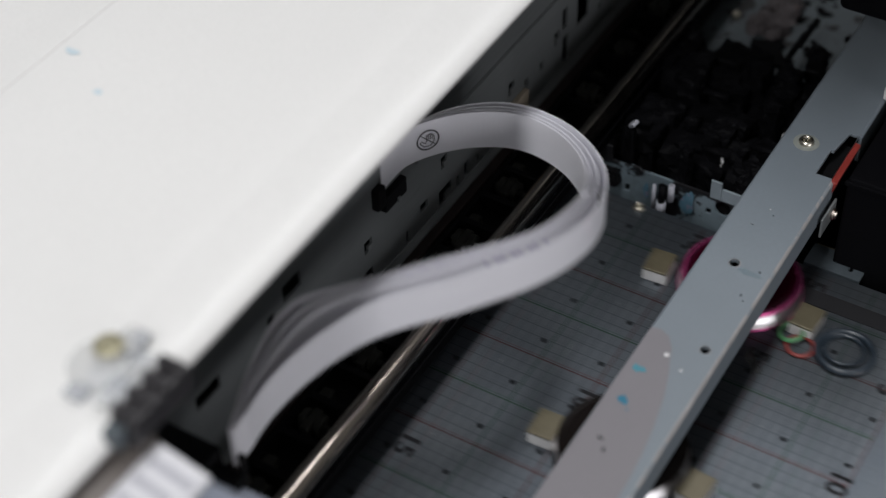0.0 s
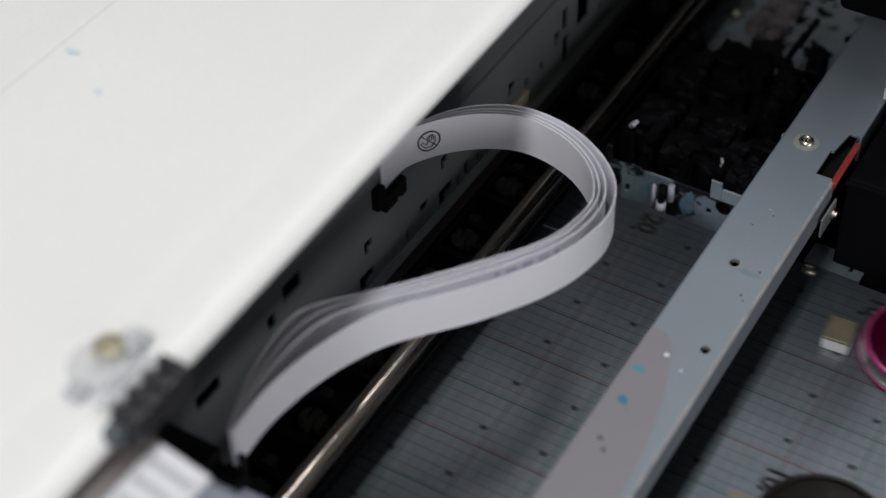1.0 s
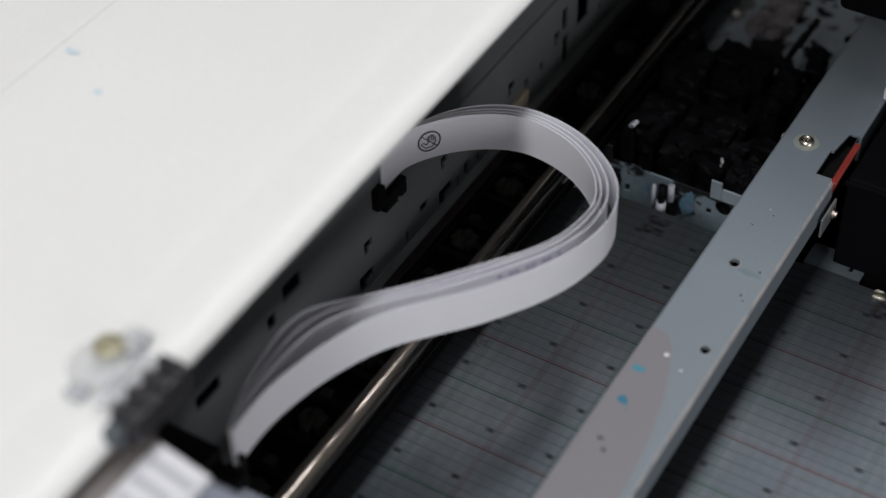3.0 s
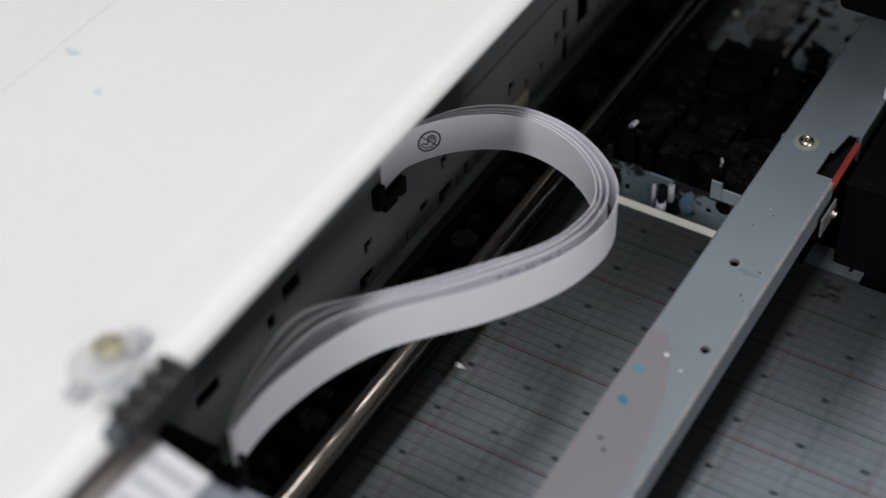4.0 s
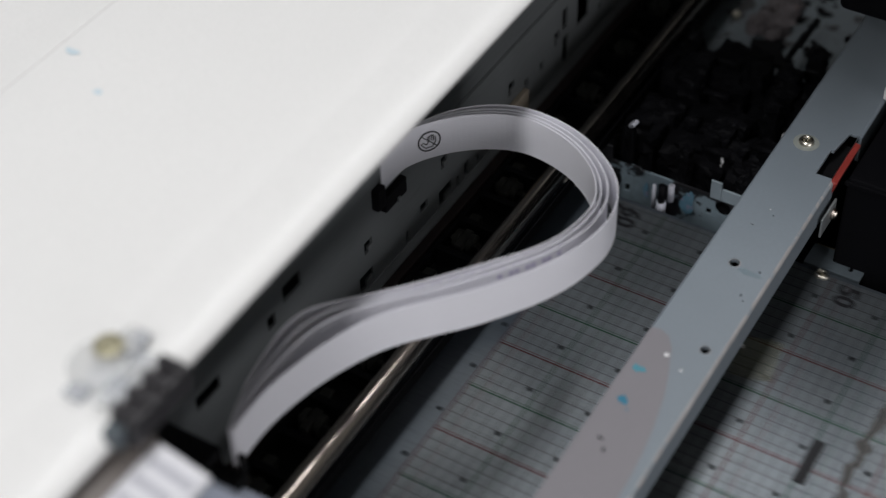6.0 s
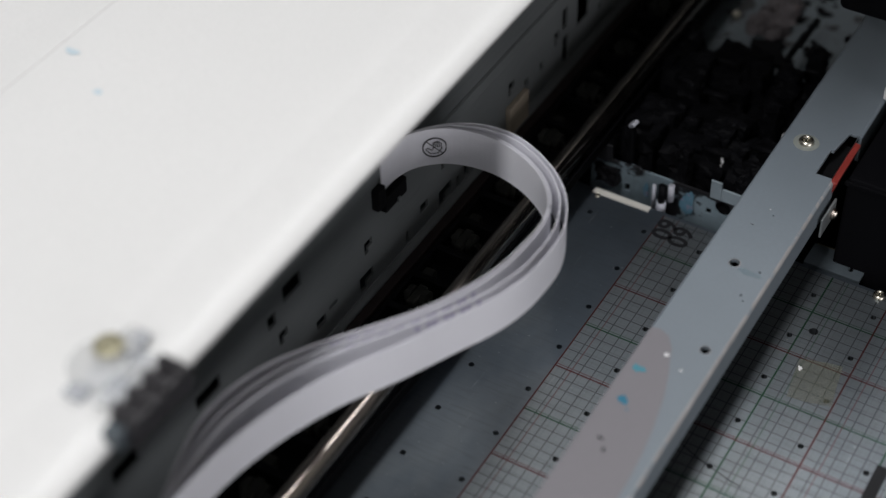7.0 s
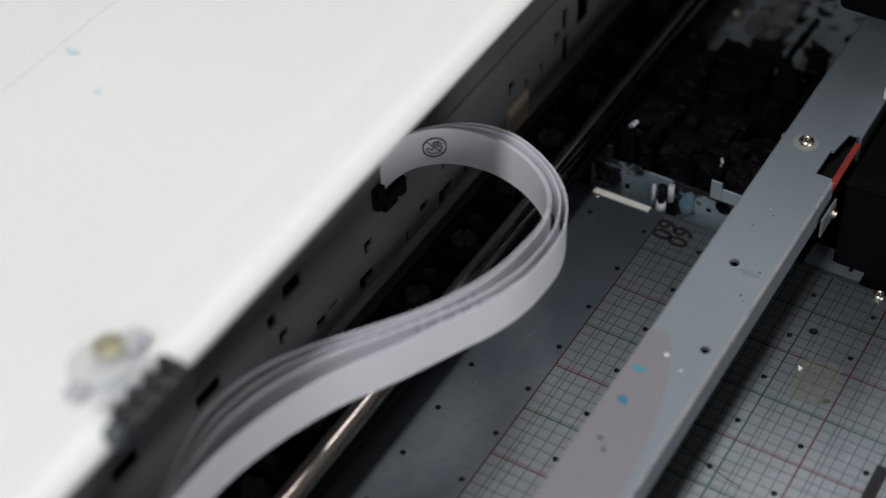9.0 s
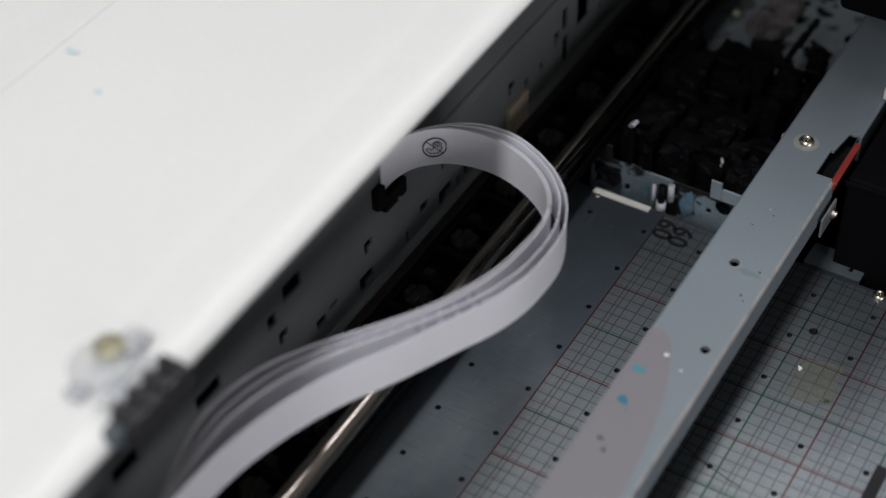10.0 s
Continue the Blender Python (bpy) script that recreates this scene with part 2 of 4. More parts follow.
M_FLOOR = surface("grey_floor", (0.28, 0.28, 0.27), 0.6, dark=0.85, big=3, fine=60)
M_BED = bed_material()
M_RIBBON = ribbon_material()


# ---- building helpers ----
def mesh_of(bm, name, material, smooth=False):
    me = bpy.data.meshes.new(name)
    bmesh.ops.recalc_face_normals(bm, faces=bm.faces)
    for f in bm.faces:
        f.smooth = smooth
    bm.to_mesh(me)
    bm.free()
    me.materials.append(material)
    return me


def part(name, bm, material, parent=None, label="", smooth=False):
    ob = new(name, mesh_of(bm, name, material, smooth))
    ob.parent = parent
    return tagged(ob, label)


def thing(name, label, category, at=(0, 0, 0), group="", kind=""):
    ob = new(name)
    ob.empty_display_size = 0.01
    ob.location = at
    return tagged(ob, label, category, group, kind)


def boxes(*rows, bevel=0.0, segments=2):
    """Boxes (x0, x1, y0, y1, z0, z1) in one bmesh, with softened edges."""
    bm = bmesh.new()
    for x0, x1, y0, y1, z0, z1 in rows:
        bmesh.ops.create_cube(bm, size=1, matrix=Matrix.LocRotScale(((x0 + x1) / 2, (y0 + y1) / 2, (z0 + z1) / 2), None, (x1 - x0, y1 - y0, z1 - z0)))
    if bevel:
        bmesh.ops.bevel(bm, geom=bm.edges[:], offset=bevel, segments=segments, affect="EDGES", profile=0.6)
    return bm


def rounds(*rows, seg=24):
    """Cylinders (x, y, z, r, h, axis) from their base, in one bmesh."""
    bm = bmesh.new()
    for x, y, z, r, h, axis in rows:
        turn = {"z": Matrix(), "x": Matrix.Rotation(radians(90), 4, "Y"), "y": Matrix.Rotation(radians(-90), 4, "X")}[axis]
        bmesh.ops.create_cone(bm, cap_ends=True, segments=seg, radius1=r, radius2=r, depth=h, matrix=Matrix.Translation((x, y, z)) @ turn @ Matrix.Translation((0, 0, h / 2)))
    return bm


def lathe(profile, seg=48):
    """A solid of revolution about z from (radius, height) rows."""
    bm = bmesh.new()
    rings = []
    for r, z in profile:
        rings.append([bm.verts.new((r * math.cos(a), r * math.sin(a), z)) for a in (2 * math.pi * k / seg for k in range(seg))] if r > 1e-6 else [bm.verts.new((0, 0, z))])
    for a, b in zip(rings, rings[1:]):
        for k in range(seg):
            q = [a[k % len(a)], a[(k + 1) % len(a)], b[(k + 1) % len(b)], b[k % len(b)]]
            q = list(dict.fromkeys(q))
            if len(q) > 2:
                bm.faces.new(q)
    return bm


def extrude(profile, y0, y1):
    """A closed profile of (x, z) rows drawn out along y."""
    bm = bmesh.new()
    a, b = ([bm.verts.new((x, y, z)) for x, z in profile] for y in (y0, y1))
    n = len(profile)
    for k in range(n):
        bm.faces.new((a[k], a[(k + 1) % n], b[(k + 1) % n], b[k]))
    bm.faces.new(a[::-1])
    bm.faces.new(b)
    return bm


def sheet(u0, u1, v0, v1, thick, slots=(), drills=(), place=lambda u, v, w: (u, v, w)):
    """A flat sheet with rectangular slots (u, v, du, dv) and round drills (u, v, r) cut right through."""
    cuts = [(u - a / 2, u + a / 2, v - b / 2, v + b / 2) for u, v, a, b in slots] + [(u - 1.3 * r, u + 1.3 * r, v - 1.3 * r, v + 1.3 * r) for u, v, r in drills]
    left = [(u0, u1, v0, v1)]
    for a0, a1, b0, b1 in cuts:
        rest = []
        for c0, c1, d0, d1 in left:
            if a0 >= c1 or a1 <= c0 or b0 >= d1 or b1 <= d0:
                rest.append((c0, c1, d0, d1))
                continue
            e0, e1 = max(a0, c0), min(a1, c1)
            for r in ((c0, e0, d0, d1), (e1, c1, d0, d1), (e0, e1, d0, max(b0, d0)), (e0, e1, min(b1, d1), d1)):
                if r[1] - r[0] > 1e-7 and r[3] - r[2] > 1e-7:
                    rest.append(r)
        left = rest
    bm = bmesh.new()

    def face(*pts):
        bm.faces.new([bm.verts.new(place(*p)) for p in pts])

    for a0, a1, b0, b1 in left:
        for w in (0, -thick):
            face((a0, b0, w), (a1, b0, w), (a1, b1, w), (a0, b1, w))
    for a0, a1, b0, b1 in cuts[:len(slots)] + [(u0, u1, v0, v1)]:
        for p, q in (((a0, b0), (a1, b0)), ((a1, b0), (a1, b1)), ((a1, b1), (a0, b1)), ((a0, b1), (a0, b0))):
            face((*p, 0), (*q, 0), (*q, -thick), (*p, -thick))
    n = 16
    for u, v, r in drills:
        ring = [(u + r * math.cos(2 * math.pi * k / n), v + r * math.sin(2 * math.pi * k / n)) for k in range(n)]
        s = 1.3 * r
        out = []
        for k in range(n):
            c, d = math.cos(2 * math.pi * k / n), math.sin(2 * math.pi * k / n)
            g = s / max(abs(c), abs(d))
            out.append((u + c * g, v + d * g))
        for k in range(n):
            j = (k + 1) % n
            for w in (0, -thick):
                face((*ring[k], w), (*out[k], w), (*out[j], w), (*ring[j], w))
            face((*ring[k], 0), (*ring[j], 0), (*ring[j], -thick), (*ring[k], -thick))
    bmesh.ops.remove_doubles(bm, verts=bm.verts[:], dist=1e-6)
    return bm


def blob(x, y, r, z, rough=0.35, seed=0, stretch=1.0, turn=0.0, h=0.0002):
    """A thin, uneven patch lying at height z."""
    rng = random.Random(seed)
    bm = bmesh.new()
    n, ph = 22, [rng.uniform(0, 6.3) for _ in range(4)]
    pts = []
    for k in range(n):
        a = 2 * math.pi * k / n
        g = r * (1 + rough * (0.5 * math.sin(2 * a + ph[0]) + 0.4 * math.sin(3 * a + ph[1]) + 0.3 * math.sin(5 * a + ph[2]) + 0.2 * math.sin(9 * a + ph[3])))
        c, d = g * math.cos(a) * stretch, g * math.sin(a)
        pts.append((x + c * math.cos(turn) - d * math.sin(turn), y + c * math.sin(turn) + d * math.cos(turn)))
    lo, hi = [bm.verts.new((*p, z)) for p in pts], [bm.verts.new((*p, z + h)) for p in pts]
    for k in range(n):
        bm.faces.new((lo[k], lo[(k + 1) % n], hi[(k + 1) % n], hi[k]))
    bm.faces.new(hi)
    bm.faces.new(lo[::-1])
    return bm


def slab(pts, z, h):
    """A thin plate over an outline of (x, y) rows."""
    bm = bmesh.new()
    lo, hi = [bm.verts.new((*p, z)) for p in pts], [bm.verts.new((*p, z + h)) for p in pts]
    n = len(pts)
    for k in range(n):
        bm.faces.new((lo[k], lo[(k + 1) % n], hi[(k + 1) % n], hi[k]))
    bm.faces.new(hi)
    bm.faces.new(lo[::-1])
    return bm


def torus(R, r, seg=40, sub=10):
    return lathe([(R + r * math.cos(2 * math.pi * k / sub), r + r * math.sin(2 * math.pi * k / sub)) for k in range(sub + 1)], seg)


def screw(parent, x, y, z, r=0.003, material=M_SCREW, label="nickel cross-head screw"):
    """A pan-head screw with a washer rim and a cross slot standing open."""
    bm = lathe([(r, 0), (r, r * 0.3), (r * 0.8, r * 0.55), (r * 0.55, r * 0.62), (r * 0.5, r * 0.4), (0, r * 0.35)], 28)
    bm2 = boxes((-r * 0.5, r * 0.5, -r * 0.1, r * 0.1, r * 0.3, r * 0.5), (-r * 0.1, r * 0.1, -r * 0.5, r * 0.5, r * 0.3, r * 0.5))
    ob = part("screw", bm, material, parent, label, True)
    ob.location = (x, y, z)
    part("screw_slot", bm2, material, ob)
    return ob


def text_mesh(name, words, size, material, parent, m, label=""):
    """Raised print with the built-in font."""
    cu = bpy.data.curves.new(name, "FONT")
    cu.body, cu.size, cu.align_x, cu.align_y, cu.extrude, cu.resolution_u = words, size, "CENTER", "CENTER", 0.00006, 3
    cu.offset = 0.0003
    tmp = bpy.data.objects.new(name, cu)
    scene.collection.objects.link(tmp)
    me = bpy.data.meshes.new_from_object(tmp.evaluated_get(bpy.context.evaluated_depsgraph_get()))
    bpy.data.objects.remove(tmp)
    bpy.data.curves.remove(cu)
    me.materials.clear()
    me.materials.append(material)
    ob = new(name, me)
    ob.parent, ob.matrix_local = parent, m
    return tagged(ob, label)


# ---- room round the printer ----
def room():
    for name, rows, mat in (("floor", [(-2.5, 2.5, -2.5, 2.5, -0.95, -0.85)], M_FLOOR), ("ceiling", [(-2.5, 2.5, -2.5, 2.5, 1.8, 1.9)], M_ROOM),
                            ("wall_north", [(-2.5, 2.5, 2.5, 2.6, -0.85, 1.8)], M_ROOM), ("wall_south", [(-2.5, 2.5, -2.6, -2.5, -0.85, 1.8)], M_ROOM), ("wall_west", [(-2.6, -2.5, -2.5, 2.5, -0.85, 1.8)], M_ROOM),
                            ("wall_east", [(2.5, 2.6, -2.5, -1.9, -0.85, 1.8), (2.5, 2.6, -0.3, 2.5, -0.85, 1.8), (2.5, 2.6, -1.9, -0.3, -0.85, -0.05), (2.5, 2.6, -1.9, -0.3, 0.85, 1.8)], M_ROOM)):
        tagged(part(name, boxes(*rows), mat), "plain painted " + name.split("_")[0] + " of the workshop", name.split("_")[0], kind="structure")
    # unseen frame in the east wall's opening, both added to house the side fill
    w = thing("added_window", "plain white window frame added round the unseen side fill lamp", "window", (2.55, -1.1, 0.4), kind="structure")
    part("added_window_frame", boxes((-0.03, 0.03, -0.8, -0.75, -0.45, 0.45), (-0.03, 0.03, 0.75, 0.8, -0.45, 0.45), (-0.03, 0.03, -0.75, 0.75, -0.45, -0.4), (-0.03, 0.03, -0.75, 0.75, 0.4, 0.45)), M_WHITE, w)


# ---- printer body ----
def printer_base():
    base = thing("machine_stand", "dark metal cabinet stand under the sliding flatbed", "machine stand", (0, 0, -0.85))
    part("tray", boxes((-0.5, 0.95, -0.62, 0.44, 0.78, 0.8), bevel=0.003), M_BLACKBOX, base)
    part("pedestal", boxes((-0.45, 0.9, -0.58, 0.4, 0.0, 0.78), bevel=0.004), M_BLACKBOX, base)
    for y in (-0.28, 0.02):
        part("bed_rail", boxes((-0.5, 0.95, y, y + 0.02, 0.8, 0.845), bevel=0.001), M_STEEL, base, "steel slide rail")


def chassis():
    """The upright perforated sheet behind the guide rod."""
    ch = thing("chassis_panel", "perforated zinc-plated sheet metal panel behind the guide rod", "chassis panel", (-0.075, 0, -0.05))
    slots = [(-0.0611, 0.0592, 0.011, 0.0075), (-0.0744, 0.0531, 0.0048, 0.006), (-0.0689, 0.0405, 0.0052, 0.0062), (-0.038, 0.0294, 0.0054, 0.002), (-0.0462, 0.0274, 0.0062, 0.0042),
             (-0.0128, 0.0386, 0.0054, 0.0062), (-0.0154, 0.0228, 0.0094, 0.0075), (0.0142, 0.021, 0.0015, 0.006), (0.0275, 0.0273, 0.0058, 0.0042),
             (0.0439, 0.0214, 0.0098, 0.0078), (0.0536, 0.0204, 0.0017, 0.005), (0.0437, 0.0388, 0.005, 0.0062), (0.061, 0.0218, 0.0033, 0.0072),
             (0.0993, 0.0378, 0.005, 0.0066), (0.1126, 0.0316, 0.0036, 0.0045), (0.1264, 0.0313, 0.0036, 0.0048), (0.1402, 0.0374, 0.0048, 0.0068),
             (0.1474, 0.0436, 0.005, 0.0105), (0.1487, 0.0261, 0.0058, 0.0148), (0.1651, 0.0409, 0.0117, 0.0198), (0.1824, 0.0286, 0.004, 0.0035),
             (-0.1118, 0.0522, 0.0135, 0.0065), (-0.1546, 0.0592, 0.0125, 0.0065)]
    part("panel", sheet(-0.6, 0.4, 0.0085, 0.0665, 0.0012, slots + [(0.21, 0.0597, 0.376, 0.0006)], [(0.0692, 0.0213, 0.0014)], lambda u, v, w: (w, u, v + 0.05)), M_ZINC, ch)
    # bent tabs left standing in the lower corner of some slots
    for u, v, du, dv in [slots[k] for k in (2, 5, 6, 9, 11, 13, 16)]:
        part("bent_tab", boxes((-0.0011, -0.0001, u, u + du * 0.5, v + 0.05 - dv * 0.5, v + 0.05 - dv * 0.1)), M_ZINC, ch)
    part("upper_flange", boxes((-0.003, 0.0008, -0.6, 0.4, 0.1169, 0.126), bevel=0.0004), M_ZINC, ch, "folded upper flange")
    part("ridge", extrude([(-0.0004, 0.1094), (0.0008, 0.1088), (0.0015, 0.1046), (0.0004, 0.1036), (-0.0004, 0.1036)], 0.022, 0.398), M_ZINC, ch, "pressed stiffening ridge")
    part("lower_fold", extrude([(-0.0004, 0.0672), (0.0005, 0.067), (0.0042, 0.0592), (0.0034, 0.0586), (-0.0004, 0.0655)], -0.6, 0.4), M_ZINC, ch, "sloping lower fold")
    part("back_wall", boxes((-0.03, -0.028, -0.6, 0.4, 0.03, 0.125)), M_BLACK, ch, "black inner wall seen through the slots")
    part("foot", boxes((-0.03, -0.0, -0.6, -0.55, 0.0, 0.055), (-0.03, 0.0, 0.35, 0.4, 0.0, 0.055)), M_ZINC, ch)
    holder = part("cable_holder", boxes((-0.001, 0.003, -0.0085, -0.003, 0.1035, 0.1135), (-0.001, 0.0028, -0.0032, 0.0118, 0.0988, 0.1065), bevel=0.0006), M_BLACK, ch, "black plastic cable holder")
    part("holder_catch", boxes((0.0028, 0.0036, 0.0045, 0.0062, 0.0990, 0.1010), bevel=0.0002), M_ZINC, holder, "small bright catch")
    part("foam_tab", boxes((0, 0.0025, 0.094, 0.1105, 0.0655, 0.0805), bevel=0.0005), M_TAN, ch, "tan foam tab")


def cover():
    """The long white lid: a flat top that rolls over to its front lip."""
    c = thing("printer_cover", "long white plastic printer cover with ink specks", "printer cover", (-0.1561, -0.0288, 0.1147))
    c.scale = (0.925, 0.925, 0.925)
    top = [(-0.30, 0.0155), (-0.012, 0.0165), (-0.008, 0.0215), (-0.004, 0.0225), (0.085, 0.0225), (0.098, 0.02245), (0.1035, 0.0219), (0.109, 0.0219),
           (0.1195, 0.0215), (0.1245, 0.0204), (0.1272, 0.0187), (0.1286, 0.017), (0.1288, 0.0155), (0.1278, 0.0142)]
    for _ in range(2):
        cut = [top[0]]
        for (a, b), (c_, d) in zip(top, top[1:]):
            cut += [(0.75 * a + 0.25 * c_, 0.75 * b + 0.25 * d), (0.25 * a + 0.75 * c_, 0.25 * b + 0.75 * d)]
        top = cut + [top[-1]]
    low = [(0.1262, 0.0142), (0.1262, 0.0162), (0.122, 0.018), (0.104, 0.019), (-0.004, 0.0195), (-0.011, 0.0135), (-0.30, 0.0125)]
    part("lid", extrude(top + low, -0.6, 0.45), M_COVER, c)
    part("ink_speck", blob(0.0244, -0.0527, 0.0015, 0.0226, seed=3), M_FAINTBLUE, c, "pale blue ink speck")
    part("ink_speck", blob(0.0007, -0.0387, 0.0017, 0.0226, seed=8, stretch=1.5), M_FAINTBLUE, c, "pale blue ink speck")
    part("back_panel", boxes((-0.3, -0.29, -0.6, 0.45, -0.11, 0.0122)), M_COVER, c)
    for y in (-0.6, 0.42):
        part("leg", boxes((-0.2895, -0.265, y, y + 0.03, -0.178, 0.0122)), M_COVER, c)


def cover_clamp():
    """The screwed clamp on the lid's lip: bracket, screw, washer and black ribbed clip."""
    c = thing("cover_clamp", "plastic clamp with brass screw and black ribbed clip", "clamp", (-0.0487, -0.1731, 0.1356))
    c.scale = (0.925, 0.925, 0.925)
    d = part("dome", lathe([(0.0105, 0.0), (0.0103, 0.0008), (0.0088, 0.0022), (0.0062, 0.0032), (0.0, 0.0034)], 36), M_PALEGREY, c, "pale grey plastic dome", True)
    d.location = (-0.0062, 0.001, 0.0)
    part("wing", boxes((-0.007, 0.0015, 0.0075, 0.017, 0, 0.0035), bevel=0.001), M_WING, c, "blue-grey wing")
    part("skirt", boxes((-0.0085, -0.001, -0.0145, -0.0085, 0, 0.0022), bevel=0.001), M_WING, c, "blue-grey skirt")
    part("white_block", boxes((0.002, 0.009, -0.013, 0.0105, 0.0002, 0.0034), bevel=0.0013), M_PALEGREY, c, "glossy white block")
    w = part("washer", lathe([(0.0025, 0), (0.0048, 0), (0.005, 0.0006), (0.0048, 0.001), (0.0025, 0.001)], 32), M_BRASS, c, "brass washer", True)
    w.location = (-0.0068, 0.0062, 0.003)
    screw(c, -0.0068, 0.0062, 0.0036, 0.0032, M_BRASS, "brass cross-head screw")
    part("clip", boxes((0.0095, 0.0185, -0.0145, 0.0135, -0.009, 0.0015), bevel=0.001), M_CLIP, c, "black plastic clip")
    for k in range(4):
        part("rib", boxes((0.009, 0.019, -0.0135 + 0.0072 * k, -0.0095 + 0.0072 * k, 0.0015, 0.0035), bevel=0.0007), M_CLIP, c)
    part("corner_block", boxes((0.0105, 0.0165, -0.0195, -0.0148, -0.006, 0.001), bevel=0.001), M_STOP, c)


def guide_rod():
    r = thing("guide_rod", "polished steel guide rod along the carriage way", "guide rod", (-0.0373, 0, 0.03))
    part("rod", rounds((0, -0.6, 0, 0.004, 1.0, "y"), seg=40), M_STEEL, r, smooth=True)
    part("rail", boxes((0.003, 0.0046, -0.6, 0.4, -0.012, -0.0065), bevel=0.0004), M_BLACKBOX, r, "dark rail below the rod")
    for y in (-0.58, 0.38):
        part("rod_bearing", boxes((-0.008, 0.008, y - 0.01, y + 0.01, -0.08, 0.007), bevel=0.001), M_BLACKBOX, r)


def roller_bar():
    """The dark bar between panel and rod, with pockets and grey rollers."""
    b = thing("roller_bar", "black plastic bar with pockets and grey pinch rollers", "roller bar", (-0.058, 0, 0.003))
    part("bar", boxes((-0.0095, 0.0125, -0.6, 0.4, 0, 0.004), bevel=0.0004), M_BLACK, b)
    part("bar_lip", boxes((-0.0095, -0.0075, -0.6, 0.4, 0.0041, 0.011), bevel=0.0004), M_BLACK, b)
    part("bar_lip", boxes((0.0105, 0.0125, -0.6, 0.4, 0.0041, 0.012), bevel=0.0004), M_BLACK, b)
    part("belt", boxes((-0.0145, -0.0105, -0.6, 0.4, 0.004, 0.0115), bevel=0.0003), M_BELT, b, "dark red-brown rubber timing belt")
    part("stand", boxes((-0.0095, 0.0125, -0.6, -0.56, -0.06, 0), (-0.0095, 0.0125, 0.36, 0.4, -0.06, 0)), M_BLACK, b)
    for k in range(-6, 8):
        y = -0.0057 + 0.0365 * k
        p = part("roller_pocket", boxes((-0.0072, 0.0102, y - 0.011, y - 0.008, 0.004, 0.012), (-0.0072, 0.0102, y + 0.008, y + 0.011, 0.004, 0.012), bevel=0.0005), M_BLACK, b)
        part("roller", rounds((-0.0042, y, 0.0098, 0.0042, 0.0022, "x"), (0.0022, y, 0.0098, 0.0042, 0.0022, "x"), (-0.0062, y, 0.0098, 0.0012, 0.013, "x"), seg=20), M_ROLLER, b, "twin grey plastic pinch roller")
        part("roller_cap", boxes((-0.0018, 0.0018, y - 0.0062, y + 0.0045, 0.0095, 0.0128), (-0.0018, 0.0018, y - 0.0062, y - 0.004, 0.004, 0.0095), bevel=0.0006), M_ROLLER, b)
        part("roller_spring", boxes((-0.0065, -0.0015, y + 0.0112, y + 0.017, 0.004, 0.0095), bevel=0.0008), M_ROLLER, b)


